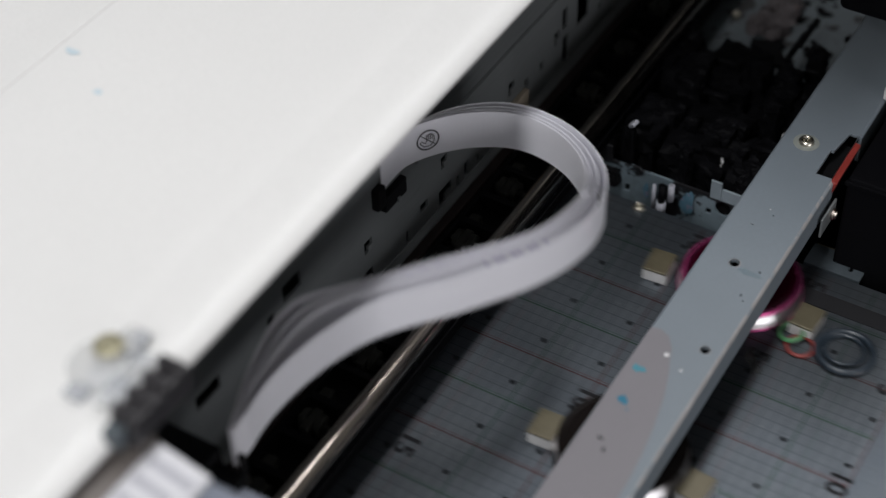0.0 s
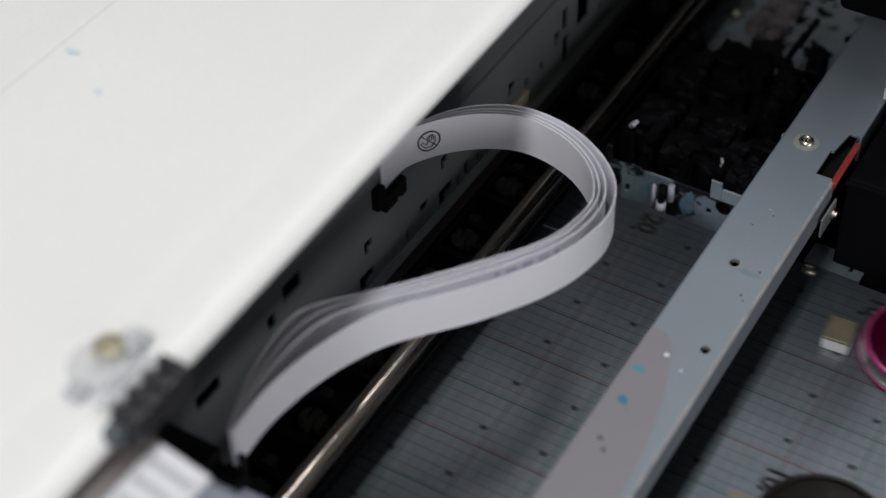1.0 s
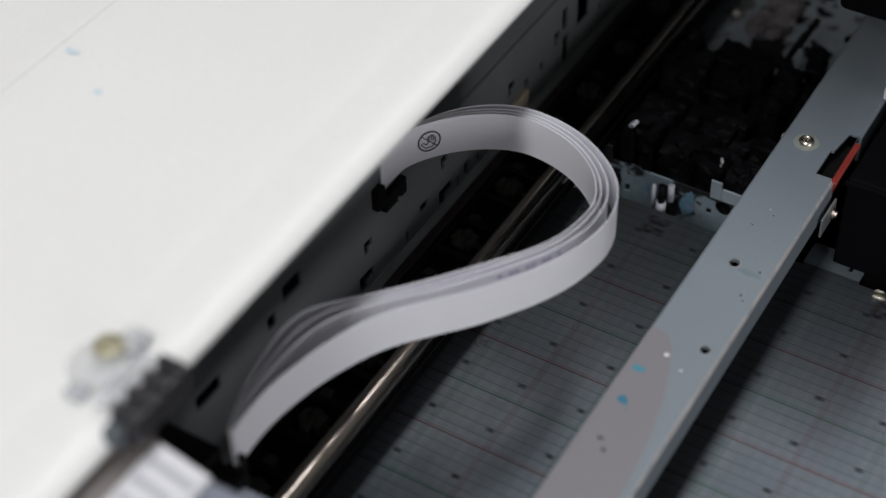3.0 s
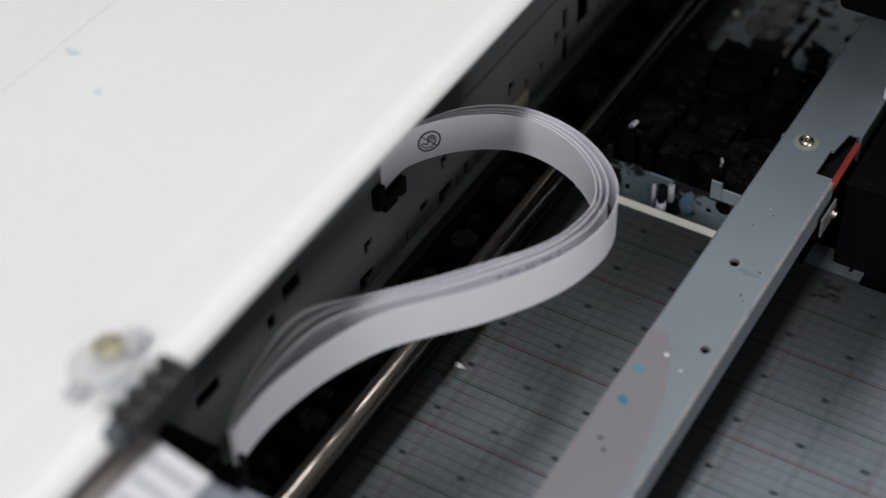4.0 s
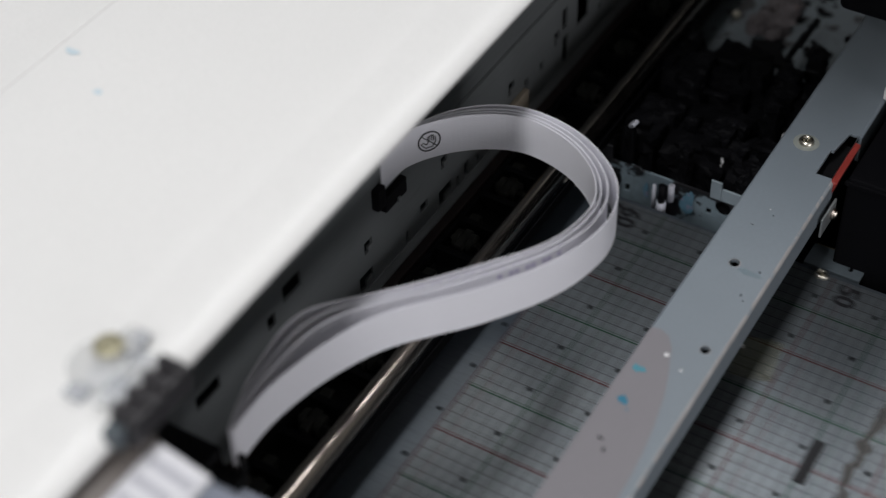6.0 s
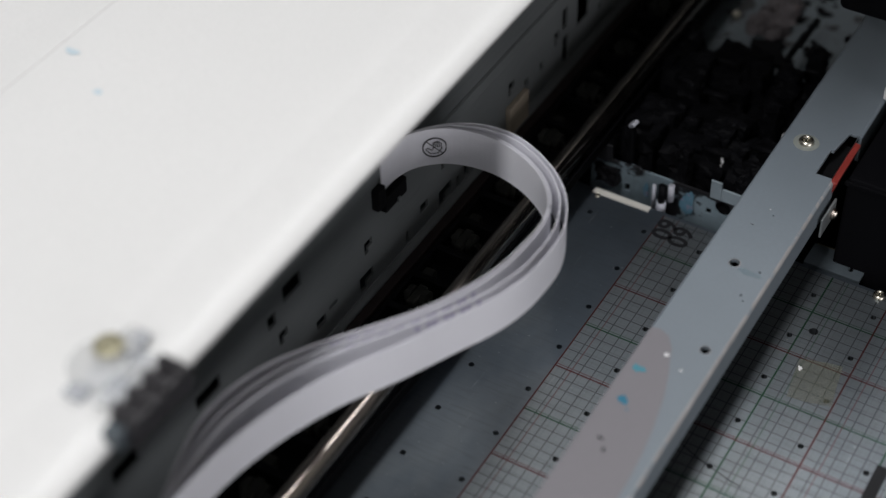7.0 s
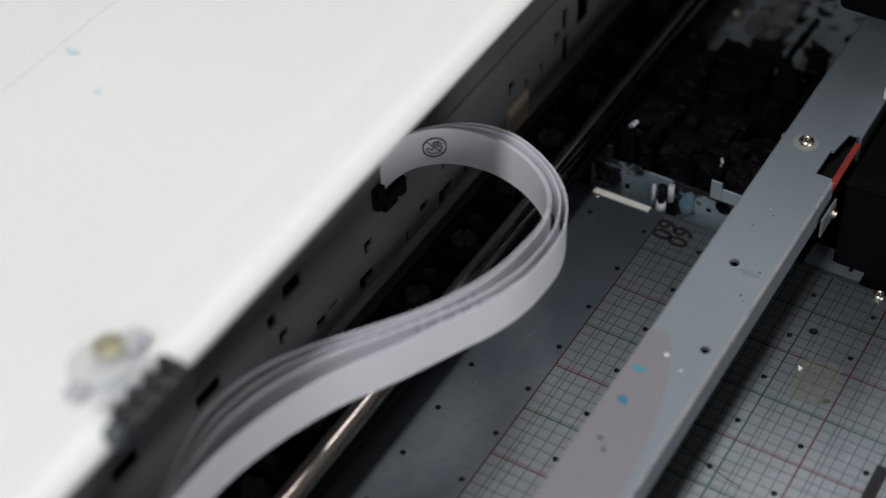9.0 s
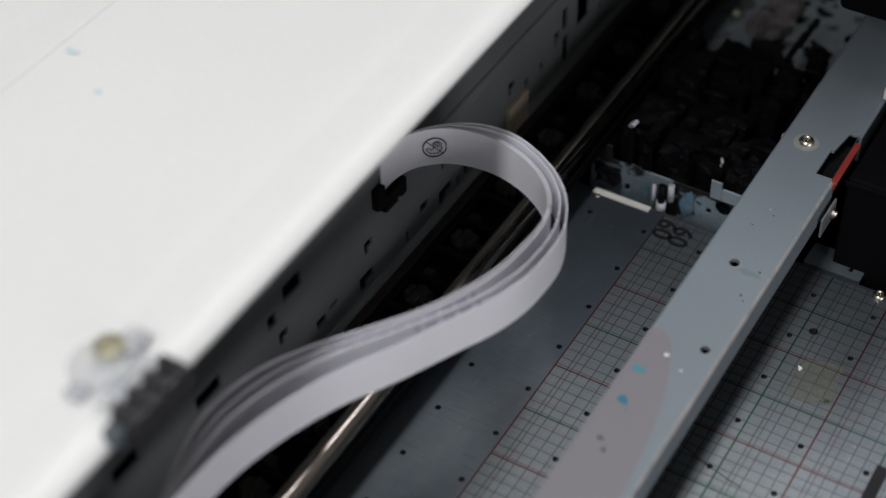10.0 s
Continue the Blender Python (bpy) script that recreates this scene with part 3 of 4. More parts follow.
def crossbeam():
    """The painted steel channel that bridges the bed."""
    c = thing("crossbeam", "grey painted steel channel bridging the bed, scratched and ink-stained", "crossbeam", (0.0512, 0, 0.02))
    a, e, z, t, r = 0.0124, 0.0158, 0.025, 0.0014, 0.0014

    def corner(cx, cz, rad, a0, a1):
        return [(cx + rad * math.cos(radians(a0 + (a1 - a0) * k / 5)), cz + rad * math.sin(radians(a0 + (a1 - a0) * k / 5))) for k in range(6)]

    flange_r = [(e, 0.012)] + corner(e - r, z - r, r, 0, 90) + [(e - r, z - t)] + [(e - t, z - r), (e - t, 0.012)]
    flange_l = [(-a, 0)] + [(-x, q) for x, q in corner(a - r, z - r, r, 0, 90)] + [(-a + r, z - t), (-a + t, z - r), (-a + t, 0)]
    part("front_flange", extrude(flange_r, -0.5, 0.1025), M_BEAM, c, smooth=False)
    part("front_flange", extrude(flange_r, 0.1325, 0.34), M_BEAM, c)
    # strip paints the lit highlight of the bend, along with rubbed paint
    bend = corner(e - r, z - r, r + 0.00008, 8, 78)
    part("worn_lit_edge", extrude([(e - r, z - r)] + bend, -0.5, 0.102), M_WORN_LIT, c, "pale strip along the bend, rubbed paint with a painted edge highlight")
    part("back_flange", extrude(flange_l, -0.5, 0.34), M_BEAM, c)
    drills = [(0.0007, 0.041, 0.0019), (0.0094, -0.0043, 0.0017), (0.0094, 0.0268, 0.0005), (0.0112, 0.0245, 0.0004), (0.0108, 0.041, 0.0005), (0.003, 0.072, 0.0004)]
    part("top_panel", sheet(-a + r, e - r, -0.5, 0.1025, t, (), drills, lambda u, v, w: (u, v, z + w)), M_BEAM, c)
    part("top_panel", sheet(-a + r, e - r, 0.1025, 0.34, t, [(0.0112, 0.1175, 0.0066, 0.0295)], (), lambda u, v, w: (u, v, z + w)), M_BEAM, c)
    for u, v, q in drills[:2]:
        part("hole_rim", lathe([(q, 0.0), (q + 0.00045, 0.0), (q + 0.0004, 0.0001), (q + 0.0001, 0.0001)], 28), M_WORN_LIT, c, "pale worn hole rim", True).location = (u, v, z)
    part("inner_strip", boxes((-0.0105, 0.0105, -0.5, 0.102, 0.016, 0.0185)), M_BLACK, c, "black foam strip inside the channel")
    part("notch_step", slab([(0.0076, 0.1188), (0.0092, 0.1188), (0.0109, 0.1323), (0.0076, 0.1323)], z - t, t - 0.00002), M_BEAM, c)
    for y in (-0.47, 0.33):
        part("beam_post", boxes((-0.011, 0.011, y - 0.008, y + 0.008, -0.07, 0.0), bevel=0.001), M_BLACKBOX, c)
    rim = [(0.001, -0.5), (-0.0118, -0.5), (-0.0118, -0.0035), (-0.0085, -0.0028), (-0.0045, -0.0045), (-0.001, -0.0095), (0.0009, -0.0152), (0.0032, -0.021), (0.0062, -0.031),
           (0.0090, -0.045), (0.0108, -0.058), (0.0117, -0.07), (0.0121, -0.1), (0.0123, -0.2), (0.0123, -0.5)]
    part("film", slab(rim[::-1], z + 0.00002, 0.00012), M_FILM, c, "dull purple-grey protective film")
    for x, y, q, m, s, st in ((-0.007, -0.0237, 0.0018, M_PALEBLUE, 4, 1.2), (-0.0054, -0.0392, 0.0018, M_BLUEINK, 11, 1.1), (-0.0022, -0.0425, 0.0004, M_BLUEINK, 5, 1), (0.0075, 0.0385, 0.0016, M_BLUESMEAR, 7, 2.6),
                              (-0.0044, -0.058, 0.0007, M_STAIN, 9, 1.8), (-0.0012, -0.062, 0.0008, M_STAIN, 10, 1), (-0.002, 0.0635, 0.00018, M_STAIN, 15, 3)):
        part("ink_spot", blob(x, y, q, z + 0.00016, seed=s, stretch=st, h=0.00008), m, c, "dried ink spot")
    for x, y, q in ((-0.0013, -0.0131, 0.0009), (0.0062, -0.0174, 0.00045), (0.0008, 0.0745, 0.00022)):
        part("paint_chip", blob(x, y, q, z + 0.00016, seed=int(q * 1e5), rough=0.2, h=0.0001), M_WHITE, c, "white paint fleck")
    halo = part("glue_ring", lathe([(0.0028, 0.0), (0.0052, 0.0), (0.0049, 0.0001), (0.0028, 0.0003)], 32), M_HALO, c, "yellowed thread-lock ring")
    halo.location = (-0.0023, 0.1182, z + 0.0001)
    screw(c, -0.0023, 0.1182, z + 0.0001, 0.0032)
    tab = part("red_tab", boxes((-0.0013, 0.0013, -0.0135, 0.0135, -0.007, 0.0055), bevel=0.0005), M_RED, c, "red plastic tab in the notch")
    tab.matrix_local = pose(0.0146, 0.1145, 0.0195, 0, 14, 0)
    part("notch_insert", boxes((0.0052, 0.0132, 0.1035, 0.1322, 0.006, 0.0185), bevel=0.0006), M_BLACK, c, "black plastic insert below the notch")
    bracket = part("side_bracket", boxes((0.0172, 0.0182, 0.0875, 0.1025, 0.0075, 0.0165), bevel=0.0004), M_ZINC, c, "zinc-plated side bracket")
    part("rivet", rounds((0.0182, 0.0985, 0.0115, 0.0024, 0.0012, "x"), (0.0194, 0.0985, 0.0115, 0.0017, 0.0008, "x"), seg=20), M_STEEL, bracket, "round rivet head")


def end_housing():
    """The dark housing over the far end of the way: a cowl, and unseen light blockers."""
    h = thing("end_housing", "dark brown-black housing over the far end of the printer, with unseen shading roof and screens", "printer housing", (0.08, 0.27, -0.05))
    # unseen roof and skirts, added to shade the far end and darken rod reflections
    part("shade_roof", boxes((-0.142, 0.02, -0.145, 0.02, 0.2, 0.206), bevel=0.001), M_BLACKBOX, h)
    part("shade_skirt", boxes((-0.142, -0.08, -0.1485, -0.1452, 0.155, 0.206), bevel=0.0008), M_BLACKBOX, h)
    part("shade_skirt", boxes((-0.0798, -0.025, -0.1485, -0.1452, 0.17, 0.206), bevel=0.0008), M_BLACKBOX, h)
    part("corner_cowl", boxes((-0.040, 0.2, -0.1095, -0.0605, 0.13, 0.145), bevel=0.004, segments=3), M_BLACKBOX, h, "rounded dark brown cowl")
    part("cowl_side", boxes((0.186, 0.2, -0.1035, -0.0605, 0.0, 0.13)), M_BLACKBOX, h)
    # unseen uprights, raised to block bright room walls from the rod's reflection
    part("end_screen", boxes((-0.155, 0.2, 0.165, 0.18, 0.0, 0.26)), M_BLACKBOX, h)
    part("side_screen", boxes((0.19, 0.2, -0.0605, 0.165, 0.0, 0.26)), M_BLACKBOX, h)


def side_box():
    b = thing("side_box", "black metal box beside the beam end", "black box", (0.14, 0.2, -0.05))
    part("case", boxes((-0.069, 0.08, -0.0935, 0.1, 0.0, 0.0948), bevel=0.0012), M_BLACKBOX, b)
    part("lid_edge", boxes((-0.0698, 0.08, -0.0945, -0.093, 0.0915, 0.0933), bevel=0.0004), M_BLACKBOX, b, "folded lid edge")
    part("white_plug", boxes((-0.0745, -0.06, -0.041, -0.033, 0.0948, 0.101), bevel=0.001), M_WHITE, b, "white plastic plug")
    part("cable_tie", rounds((-0.064, -0.05, 0.0948, 0.0022, 0.014, "y"), seg=12), M_BLACK, b, "black cable tie", True)


def bed_stop():
    s = thing("bed_stop", "blue-grey steel stop plate with a drilled hole beside the bed", "stop plate", (0.075, 0.1075, -0.05))
    part("plate", sheet(-0.014, 0.0098, -0.0068, 0.0058, 0.0016, (), [(0.0045, -0.002, 0.0012)], lambda u, v, w: (u, v, 0.0495 + w)), M_STOP, s)
    part("riser", boxes((-0.0135, 0.0093, 0.0042, 0.0056, 0.0, 0.0478)), M_STOP, s)
    part("rusty_edge", boxes((-0.013, 0.0088, 0.0057, 0.0061, 0.0482, 0.0497)), M_OLIVE, s, "rust-brown worn edge")


def crusted(x0, x1, y0, y1, z0, z1, seed, amount=0.0022):
    """A block whose faces and edges are lumpy with dried ink."""
    bm = boxes((x0, x1, y0, y1, z0, z1))
    bmesh.ops.subdivide_edges(bm, edges=bm.edges[:], cuts=7, use_grid_fill=True)
    for v in bm.verts:
        p = v.co * 190 + Vector((seed * 7.3, seed, 0))
        v.co += noise.noise_vector(p) * amount + noise.noise_vector(p * 2.7) * amount * 0.45
    return bm


def capping_station():
    """The ink-soaked parking and cleaning unit at the far end."""
    rng = random.Random(5)
    c = thing("capping_station", "ink-soaked black head parking and cleaning unit", "capping station", (0.0, 0.18, -0.05))
    part("front_plate", sheet(-0.04, 0.036, 0.02, 0.0598, 0.0012, [(-0.0225, 0.0478, 0.0022, 0.004), (0.0165, 0.0508, 0.005, 0.003)], [(0.0214, 0.0545, 0.0038)], lambda u, v, w: (u, -0.072 - w, v)), M_STAINED, c, "ink-stained sheet metal front plate")
    for x0, x1, h in ((-0.0375, -0.030, 0.0085), (-0.021, -0.0165, 0.0022), (-0.0155, -0.0135, 0.001), (0.0155, 0.0203, 0.0092), (0.0204, 0.036, 0.0062)):
        part("plate_tooth", boxes((x0, x1, -0.0732, -0.072, 0.0598, 0.0598 + h), bevel=0.0003), M_STAINED if x0 < 0.01 else M_BARE, c)
    part("base", boxes((-0.055, 0.04, -0.07, 0.026, 0.0, 0.045), bevel=0.002), M_INK, c)
    part("tube_guard", crusted(-0.0358, -0.0262, -0.0765, -0.073, 0.0505, 0.0575, 91, 0.0016), M_INK, c, "ink-black lump on the plate")
    part("spring_post", rounds((-0.0085, -0.0755, 0.0435, 0.0009, 0.0145, "z"), seg=14), M_POST, c, "thin white plastic post", True)
    part("spring_post", rounds((-0.0008, -0.0755, 0.0525, 0.0014, 0.0085, "z"), seg=14), M_POST, c, "short white plastic post", True)
    part("post_foot", rounds((-0.0045, -0.0765, 0.0435, 0.0022, 0.0075, "z"), seg=18), M_POST, c, "pale plastic post foot", True)
    part("spring", rounds((-0.0045, -0.0765, 0.051, 0.0016, 0.009, "z"), seg=12), M_INK, c, "ink-black spring", True)
    part("blue_drip", blob(0.0, 0.0, 0.0072, 0, seed=21, stretch=0.36), M_DRIP, c, "blue ink drip").matrix_local = pose(0.0062, -0.0736, 0.0525, 90, 0, 0)
    part("blue_drip", blob(0.0, 0.0, 0.0035, 0, seed=27, stretch=0.4), M_DRIP, c, "blue ink drip").matrix_local = pose(-0.013, -0.0736, 0.0515, 90, 0, 0)
    for k, (x, y, sx, sy, h) in enumerate(((-0.03, -0.045, 0.026, 0.03, 0.022), (0.0, -0.04, 0.028, 0.04, 0.018), (0.026, -0.05, 0.018, 0.03, 0.02), (-0.035, -0.005, 0.02, 0.03, 0.028),
                                           (-0.008, 0.005, 0.024, 0.034, 0.022), (0.02, 0.0, 0.024, 0.034, 0.016))):
        b = part("cap_block", crusted(x - sx / 2, x + sx / 2, y - sy / 2, y + sy / 2, 0.043, 0.045 + h, k), M_INK, c, "ink-crusted cap block")
        part("cap_rim", crusted(x - sx * 0.36, x + sx * 0.3, y - sy * 0.36, y - sy * 0.2, 0.045 + h - 0.001, 0.048 + h, k + 20, 0.0012), M_INK, b)
    for k in range(34):
        x, y, q = rng.uniform(-0.048, 0.036), rng.uniform(-0.068, 0.026), rng.uniform(0.002, 0.0055)
        part("ink_lump", crusted(x - q, x + q, y - q * rng.uniform(0.6, 1.6), y + q, 0.058, 0.066 + rng.uniform(0, 0.01), k + 50, 0.0018), M_INK, c)
    for k in range(9):
        x, y = rng.uniform(-0.04, 0.03), rng.uniform(-0.06, 0.05)
        part("tube", rounds((x, y, 0.066 + rng.uniform(0, 0.006), 0.0015, rng.uniform(0.01, 0.025), rng.choice("xy")), seg=12), M_INK, c, smooth=True)
    for x, y, z, s in ((0.016, -0.047, 0.068, 0.0012), (0.022, -0.02, 0.067, 0.0011), (0.03, -0.03, 0.067, 0.0012), (0.013, -0.055, 0.068, 0.0012)):
        part("white_clip", boxes((x - s * 0.7, x + s * 0.7, y - s, y + s, z - 0.006, z + 0.001), bevel=0.0005), M_WHITE, c, "small pale plastic clip")
    part("white_clip", boxes((-0.0009, 0.0009, -0.0017, 0.0017, -0.004, 0.0012), bevel=0.0005), M_POST, c, "tilted pale plastic clip").matrix_local = pose(-0.0237, -0.066, 0.0785, 25, 38, 0)
    part("clip_stem", rounds((-0.0245, -0.066, 0.058, 0.0015, 0.0175, "z"), seg=10), M_INK, c)
    part("rear_plate", boxes((-0.06, 0.075, 0.0265, 0.16, 0.045, 0.05), bevel=0.0008), M_REAR, c, "ink-splashed grey rear plate")
    part("rear_support", boxes((-0.05, 0.07, 0.03, 0.155, 0.0, 0.045)), M_BLACK, c)
    part("rag", crusted(-0.021, -0.004, 0.053, 0.085, 0.0495, 0.054, 71, 0.005), M_RAG, c, "stained pale rag")
    part("ink_pool", blob(0, 0, 0.009, 0, seed=33, rough=0.6, h=0.0012), M_INK, c, "black ink pool").location = (-0.006, 0.045, 0.0502)
    for k in range(26):
        part("ink_splash", blob(0, 0, rng.uniform(0.0008, 0.0034), 0, seed=80 + k, rough=0.7, h=0.0008), M_INK, c, "black ink splash").location = (rng.uniform(-0.012, 0.045), rng.uniform(0.03, 0.1), 0.0501)
    part("bolt", rounds((-0.0305, 0.062, 0.05, 0.0022, 0.002, "z"), seg=16), M_SCREW, c, "small bolt head")


# ---- the sliding bed ----
DRIVE = 0.0762          # metres a second
STOP = 6.3176           # when the bed comes to rest
UNEVEN = {0.0: -0.0003, 0.5: -0.0016, 1.5: -0.0011, 2.0: 0.0005, 2.5: -0.0005, 3.0: 0.0003, 3.5: 0.0009, 4.0: 0.0014, 5.0: 0.0015}   # lead of the stepping drive, in metres


def bed():
    b = thing("flatbed", "worn aluminium printer bed with printed centimetre grid and vacuum holes", "printer bed")
    drills = []
    for i in range(-4, 28):
        for j in range(-12, 4):
            drills.append((0.0219 + 0.025 * i, 0.0091 + 0.025 * j, 0.0012))
    drills.append((0.0794, 0.0655, 0.0019))
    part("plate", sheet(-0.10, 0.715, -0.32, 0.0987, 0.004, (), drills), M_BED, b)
    part("underframe", boxes((-0.1, 0.715, -0.32, -0.3, -0.012, -0.0045), (-0.1, 0.715, 0.078, 0.097, -0.012, -0.0045), (-0.1, 0.715, -0.2, -0.18, -0.012, -0.0045)), M_BLACKBOX, b, "dark underframe")
    for n in range(0, 61, 5):
        text_mesh("scale_number", str(n), 0.0122, M_PRINT, b, pose(0.6015 - n / 100 + (0.002 if n == 60 else 0) + (0.006 if n == 50 else 0), 0.0896, 0.00006, 0, 0, -90), "black printed number %d" % n)
    text_mesh("scale_number", "60", 0.0122, M_PRINT, b, pose(0.0111, 0.0885, 0.00006, 0, 0, -90), "black printed number 60, second print")
    for words, x, y in (("10", 0.5965, 0.0), ("5", 0.5965, 0.05), ("15", 0.4525, -0.0618), ("10", 0.4995, -0.0095), ("5", 0.547, 0.0435)):
        text_mesh("scale_number", words, 0.0114, M_PRINT, b, pose(x, y, 0.00006, 0, 0, -90), "black printed number " + words)
    h = 0.00018
    part("tape", boxes((-0.033, -0.0068, 0.0955, 0.0987, 0.00002, 0.0006), bevel=0.0001), M_PALETAPE, b, "pale masking tape strip")
    part("tape", boxes((0.134, 0.2125, 0.0947, 0.0987, 0.00002, 0.0006), bevel=0.0001), M_PALETAPE, b, "pale masking tape strip")
    part("tape", slab([(0.0832, 0.029), (0.0915, 0.0302), (0.0997, 0.0326), (0.0975, 0.044), (0.0961, 0.0535), (0.0905, 0.0525), (0.0801, 0.0494), (0.0812, 0.040)], 0.00002, h), M_TAPE, b, "yellowed clear tape square")
    part("tape", boxes((0.1242, 0.1288, -0.0073, 0.0143, 0.0002, 0.0006), bevel=0.0001), M_DARKTAPE, b, "black tape piece")
    part("tape", boxes((0.1245, 0.129, -0.0577, -0.0369, 0.0002, 0.0006), bevel=0.0001), M_DARKTAPE, b, "black tape piece")
    part("tape", boxes((0.546, 0.62, 0.0785, 0.0868, 0.00002, 0.0005), bevel=0.0001), M_DARKTAPE, b, "long black tape strip")
    for x, y, r, s, st in ((0.2797, -0.0211, 0.0022, 1, 1.8), (0.28, -0.0387, 0.0018, 2, 3.4), (0.28, -0.0555, 0.0024, 3, 2.6), (0.1441, -0.0206, 0.0016, 4, 2), (0.1416, 0.0372, 0.0016, 5, 2.2), (0.1425, -0.0125, 0.0022, 6, 3.0),
                           (0.208, 0.042, 0.0022, 17, 1.5), (0.215, 0.02, 0.0020, 18, 1.6), (0.222, -0.004, 0.0022, 19, 1.4), (0.187, 0.048, 0.0012, 20, 2), (0.545, 0.041, 0.0024, 22, 1.6), (0.549, 0.0365, 0.0018, 23, 2)):
        part("ink_stain", blob(x, y, r, 0.00002, seed=s, stretch=st, turn=radians(92), rough=0.5, h=0.00012), M_STAIN, b, "dark smeared ink stain")
    # a long worn smear, and two hairs
    for k in range(13):
        part("ink_stain", blob(0.1415 + 0.0012 * math.sin(k * 1.7), 0.039 - 0.0054 * k, 0.0017 + 0.0006 * math.sin(k * 2.3), 0.00002 + 0.00001 * (k % 3), seed=60 + k, stretch=2.3, turn=radians(88), rough=0.5, h=0.0001), M_SMEAR, b, "worn brown-grey smear")
    for rows in (((0.0483, -0.0047), (0.0545, -0.0088), (0.0598, -0.0121), (0.068, -0.0151), (0.0805, -0.0183), (0.0853, -0.0191)), ((0.0453, -0.0714), (0.0535, -0.0631), (0.0638, -0.0563), (0.0751, -0.0512), (0.0832, -0.049))):
        for (x0, y0), (x1, y1) in zip(rows, rows[1:]):
            bm = boxes((-math.hypot(x1 - x0, y1 - y0) / 2 - 0.0001, math.hypot(x1 - x0, y1 - y0) / 2 + 0.0001, -0.00011, 0.00011, 0.00004, 0.00022))
            part("hair", bm, M_PRINT, b, "thin dark hair").matrix_local = pose((x0 + x1) / 2, (y0 + y1) / 2, 0, 0, 0, math.degrees(math.atan2(y1 - y0, x1 - x0)))
    part("fleck", blob(0.1435, -0.019, 0.0013, 0.0002, seed=41, rough=0.5), M_WHITE, b, "pale fleck")
    part("fleck", blob(0.0822, 0.0445, 0.0009, 0.0003, seed=42, rough=0.5), M_WHITE, b, "pale fleck")
    part("fleck", blob(0.3674, 0.0669, 0.0004, 0.0002, seed=43, stretch=9), M_POST, b, "pale scratch")
    for x in (0.0947, 0.2215, 0.347, 0.4704, 0.595, -0.03):
        screw(b, x, 0.0962 if x > 0 else 0.0945, 0.0001, 0.0026 if x > 0 else 0.0012)
    return b


def lid_tin(name, label, top, rim, at):
    """A shallow round tin lid: rolled foot, bright wall, bevelled top."""
    t = thing(name, label, "round tin", at, "round tins on the bed")
    R = 0.0238
    part("wall", lathe([(R - 0.0006, 0.0), (R + 0.0008, 0.0004), (R + 0.0011, 0.0011), (R + 0.0006, 0.0018), (R - 0.0002, 0.0021), (R - 0.0002, 0.0066), (R - 0.0006, 0.0072), (R - 0.0012, 0.0074)], 72), M_TIN, t, "bright tin wall", True)
    part("foot_line", lathe([(R + 0.0006, 0.0), (R + 0.0016, 0.0005), (R + 0.0014, 0.0009), (R + 0.0008, 0.0009)], 72), rim, t, "coloured foot line", True)
    part("rim", lathe([(R - 0.0001, 0.0062), (R + 0.0002, 0.0067), (R - 0.0004, 0.0075), (R - 0.0013, 0.0078), (R - 0.0018, 0.0077)], 72), rim, t, "coloured rim", True)
    part("top", lathe([(R - 0.0017, 0.0073), (R - 0.0018, 0.0077), (R - 0.004, 0.0079), (0.0, 0.0081)], 72), top, t, "lacquered top", True)
    return t


def tins():
    a = lid_tin("magenta_tin", "round magenta lacquered tin lid lying on the bed", M_MAGENTA, M_PINKRIM, (0.5262, 0.074, 0.0))
    b = lid_tin("dark_tin", "round dark bronze tin lid with gold and silver print", M_DARKLID, M_DARKLID, (0.5235, -0.0268, 0.0))
    for k in range(3):
        bm = torus(0.0045 - 0.0011 * k, 0.00025, 28, 6)
        for v in bm.verts:
            v.co.z = v.co.z * 0.4 + 0.008
            v.co.x, v.co.y = v.co.x * 0.75 - 0.0045, v.co.y + 0.001 - 0.0009 * k
        part("silver_emblem", bm, M_SILVERPRINT, b, "silver curved emblem")
    rng = random.Random(2)
    for k in range(16):
        x, y = 0.006 + rng.uniform(-0.003, 0.005), -0.004 + rng.uniform(-0.009, 0.008)
        ob = part("gold_emblem", boxes((-0.0026, 0.0026, -0.0004, 0.0004, 0, 0.0002)), M_GOLD, b, "gold printed stroke")
        ob.matrix_local = pose(x, y, 0.0081, 0, 0, rng.choice((20, 70, 100, 150)))
    return [a, b]


def blocks():
    """Small brass-topped steel blocks that hold the tins."""
    made = []
    first = thing("holding_block", "small brass-topped steel block holding a tin in place", "metal block", (0, 0, 0), "holding blocks on the bed")
    part("body", boxes((-0.005, 0.005, -0.0062, 0.0062, 0.0, 0.0054), bevel=0.0004), M_BLOCK, first, "bright steel body")
    part("cap", boxes((-0.0052, 0.0052, -0.0064, 0.0064, 0.0052, 0.0064), bevel=0.0004), M_OLIVE, first, "dull brass top")
    for k, (x, y, a) in enumerate(((0.4945, 0.0655, 4), (0.5575, 0.066, -3), (0.4953, -0.0325, 3), (0.5545, -0.031, -5))):
        m = pose(x, y, 0, 0, 0, a)
        if k == 0:
            first.matrix_basis = m
            made.append(first)
        else:
            made.append(copy_thing(first, m))
    return made


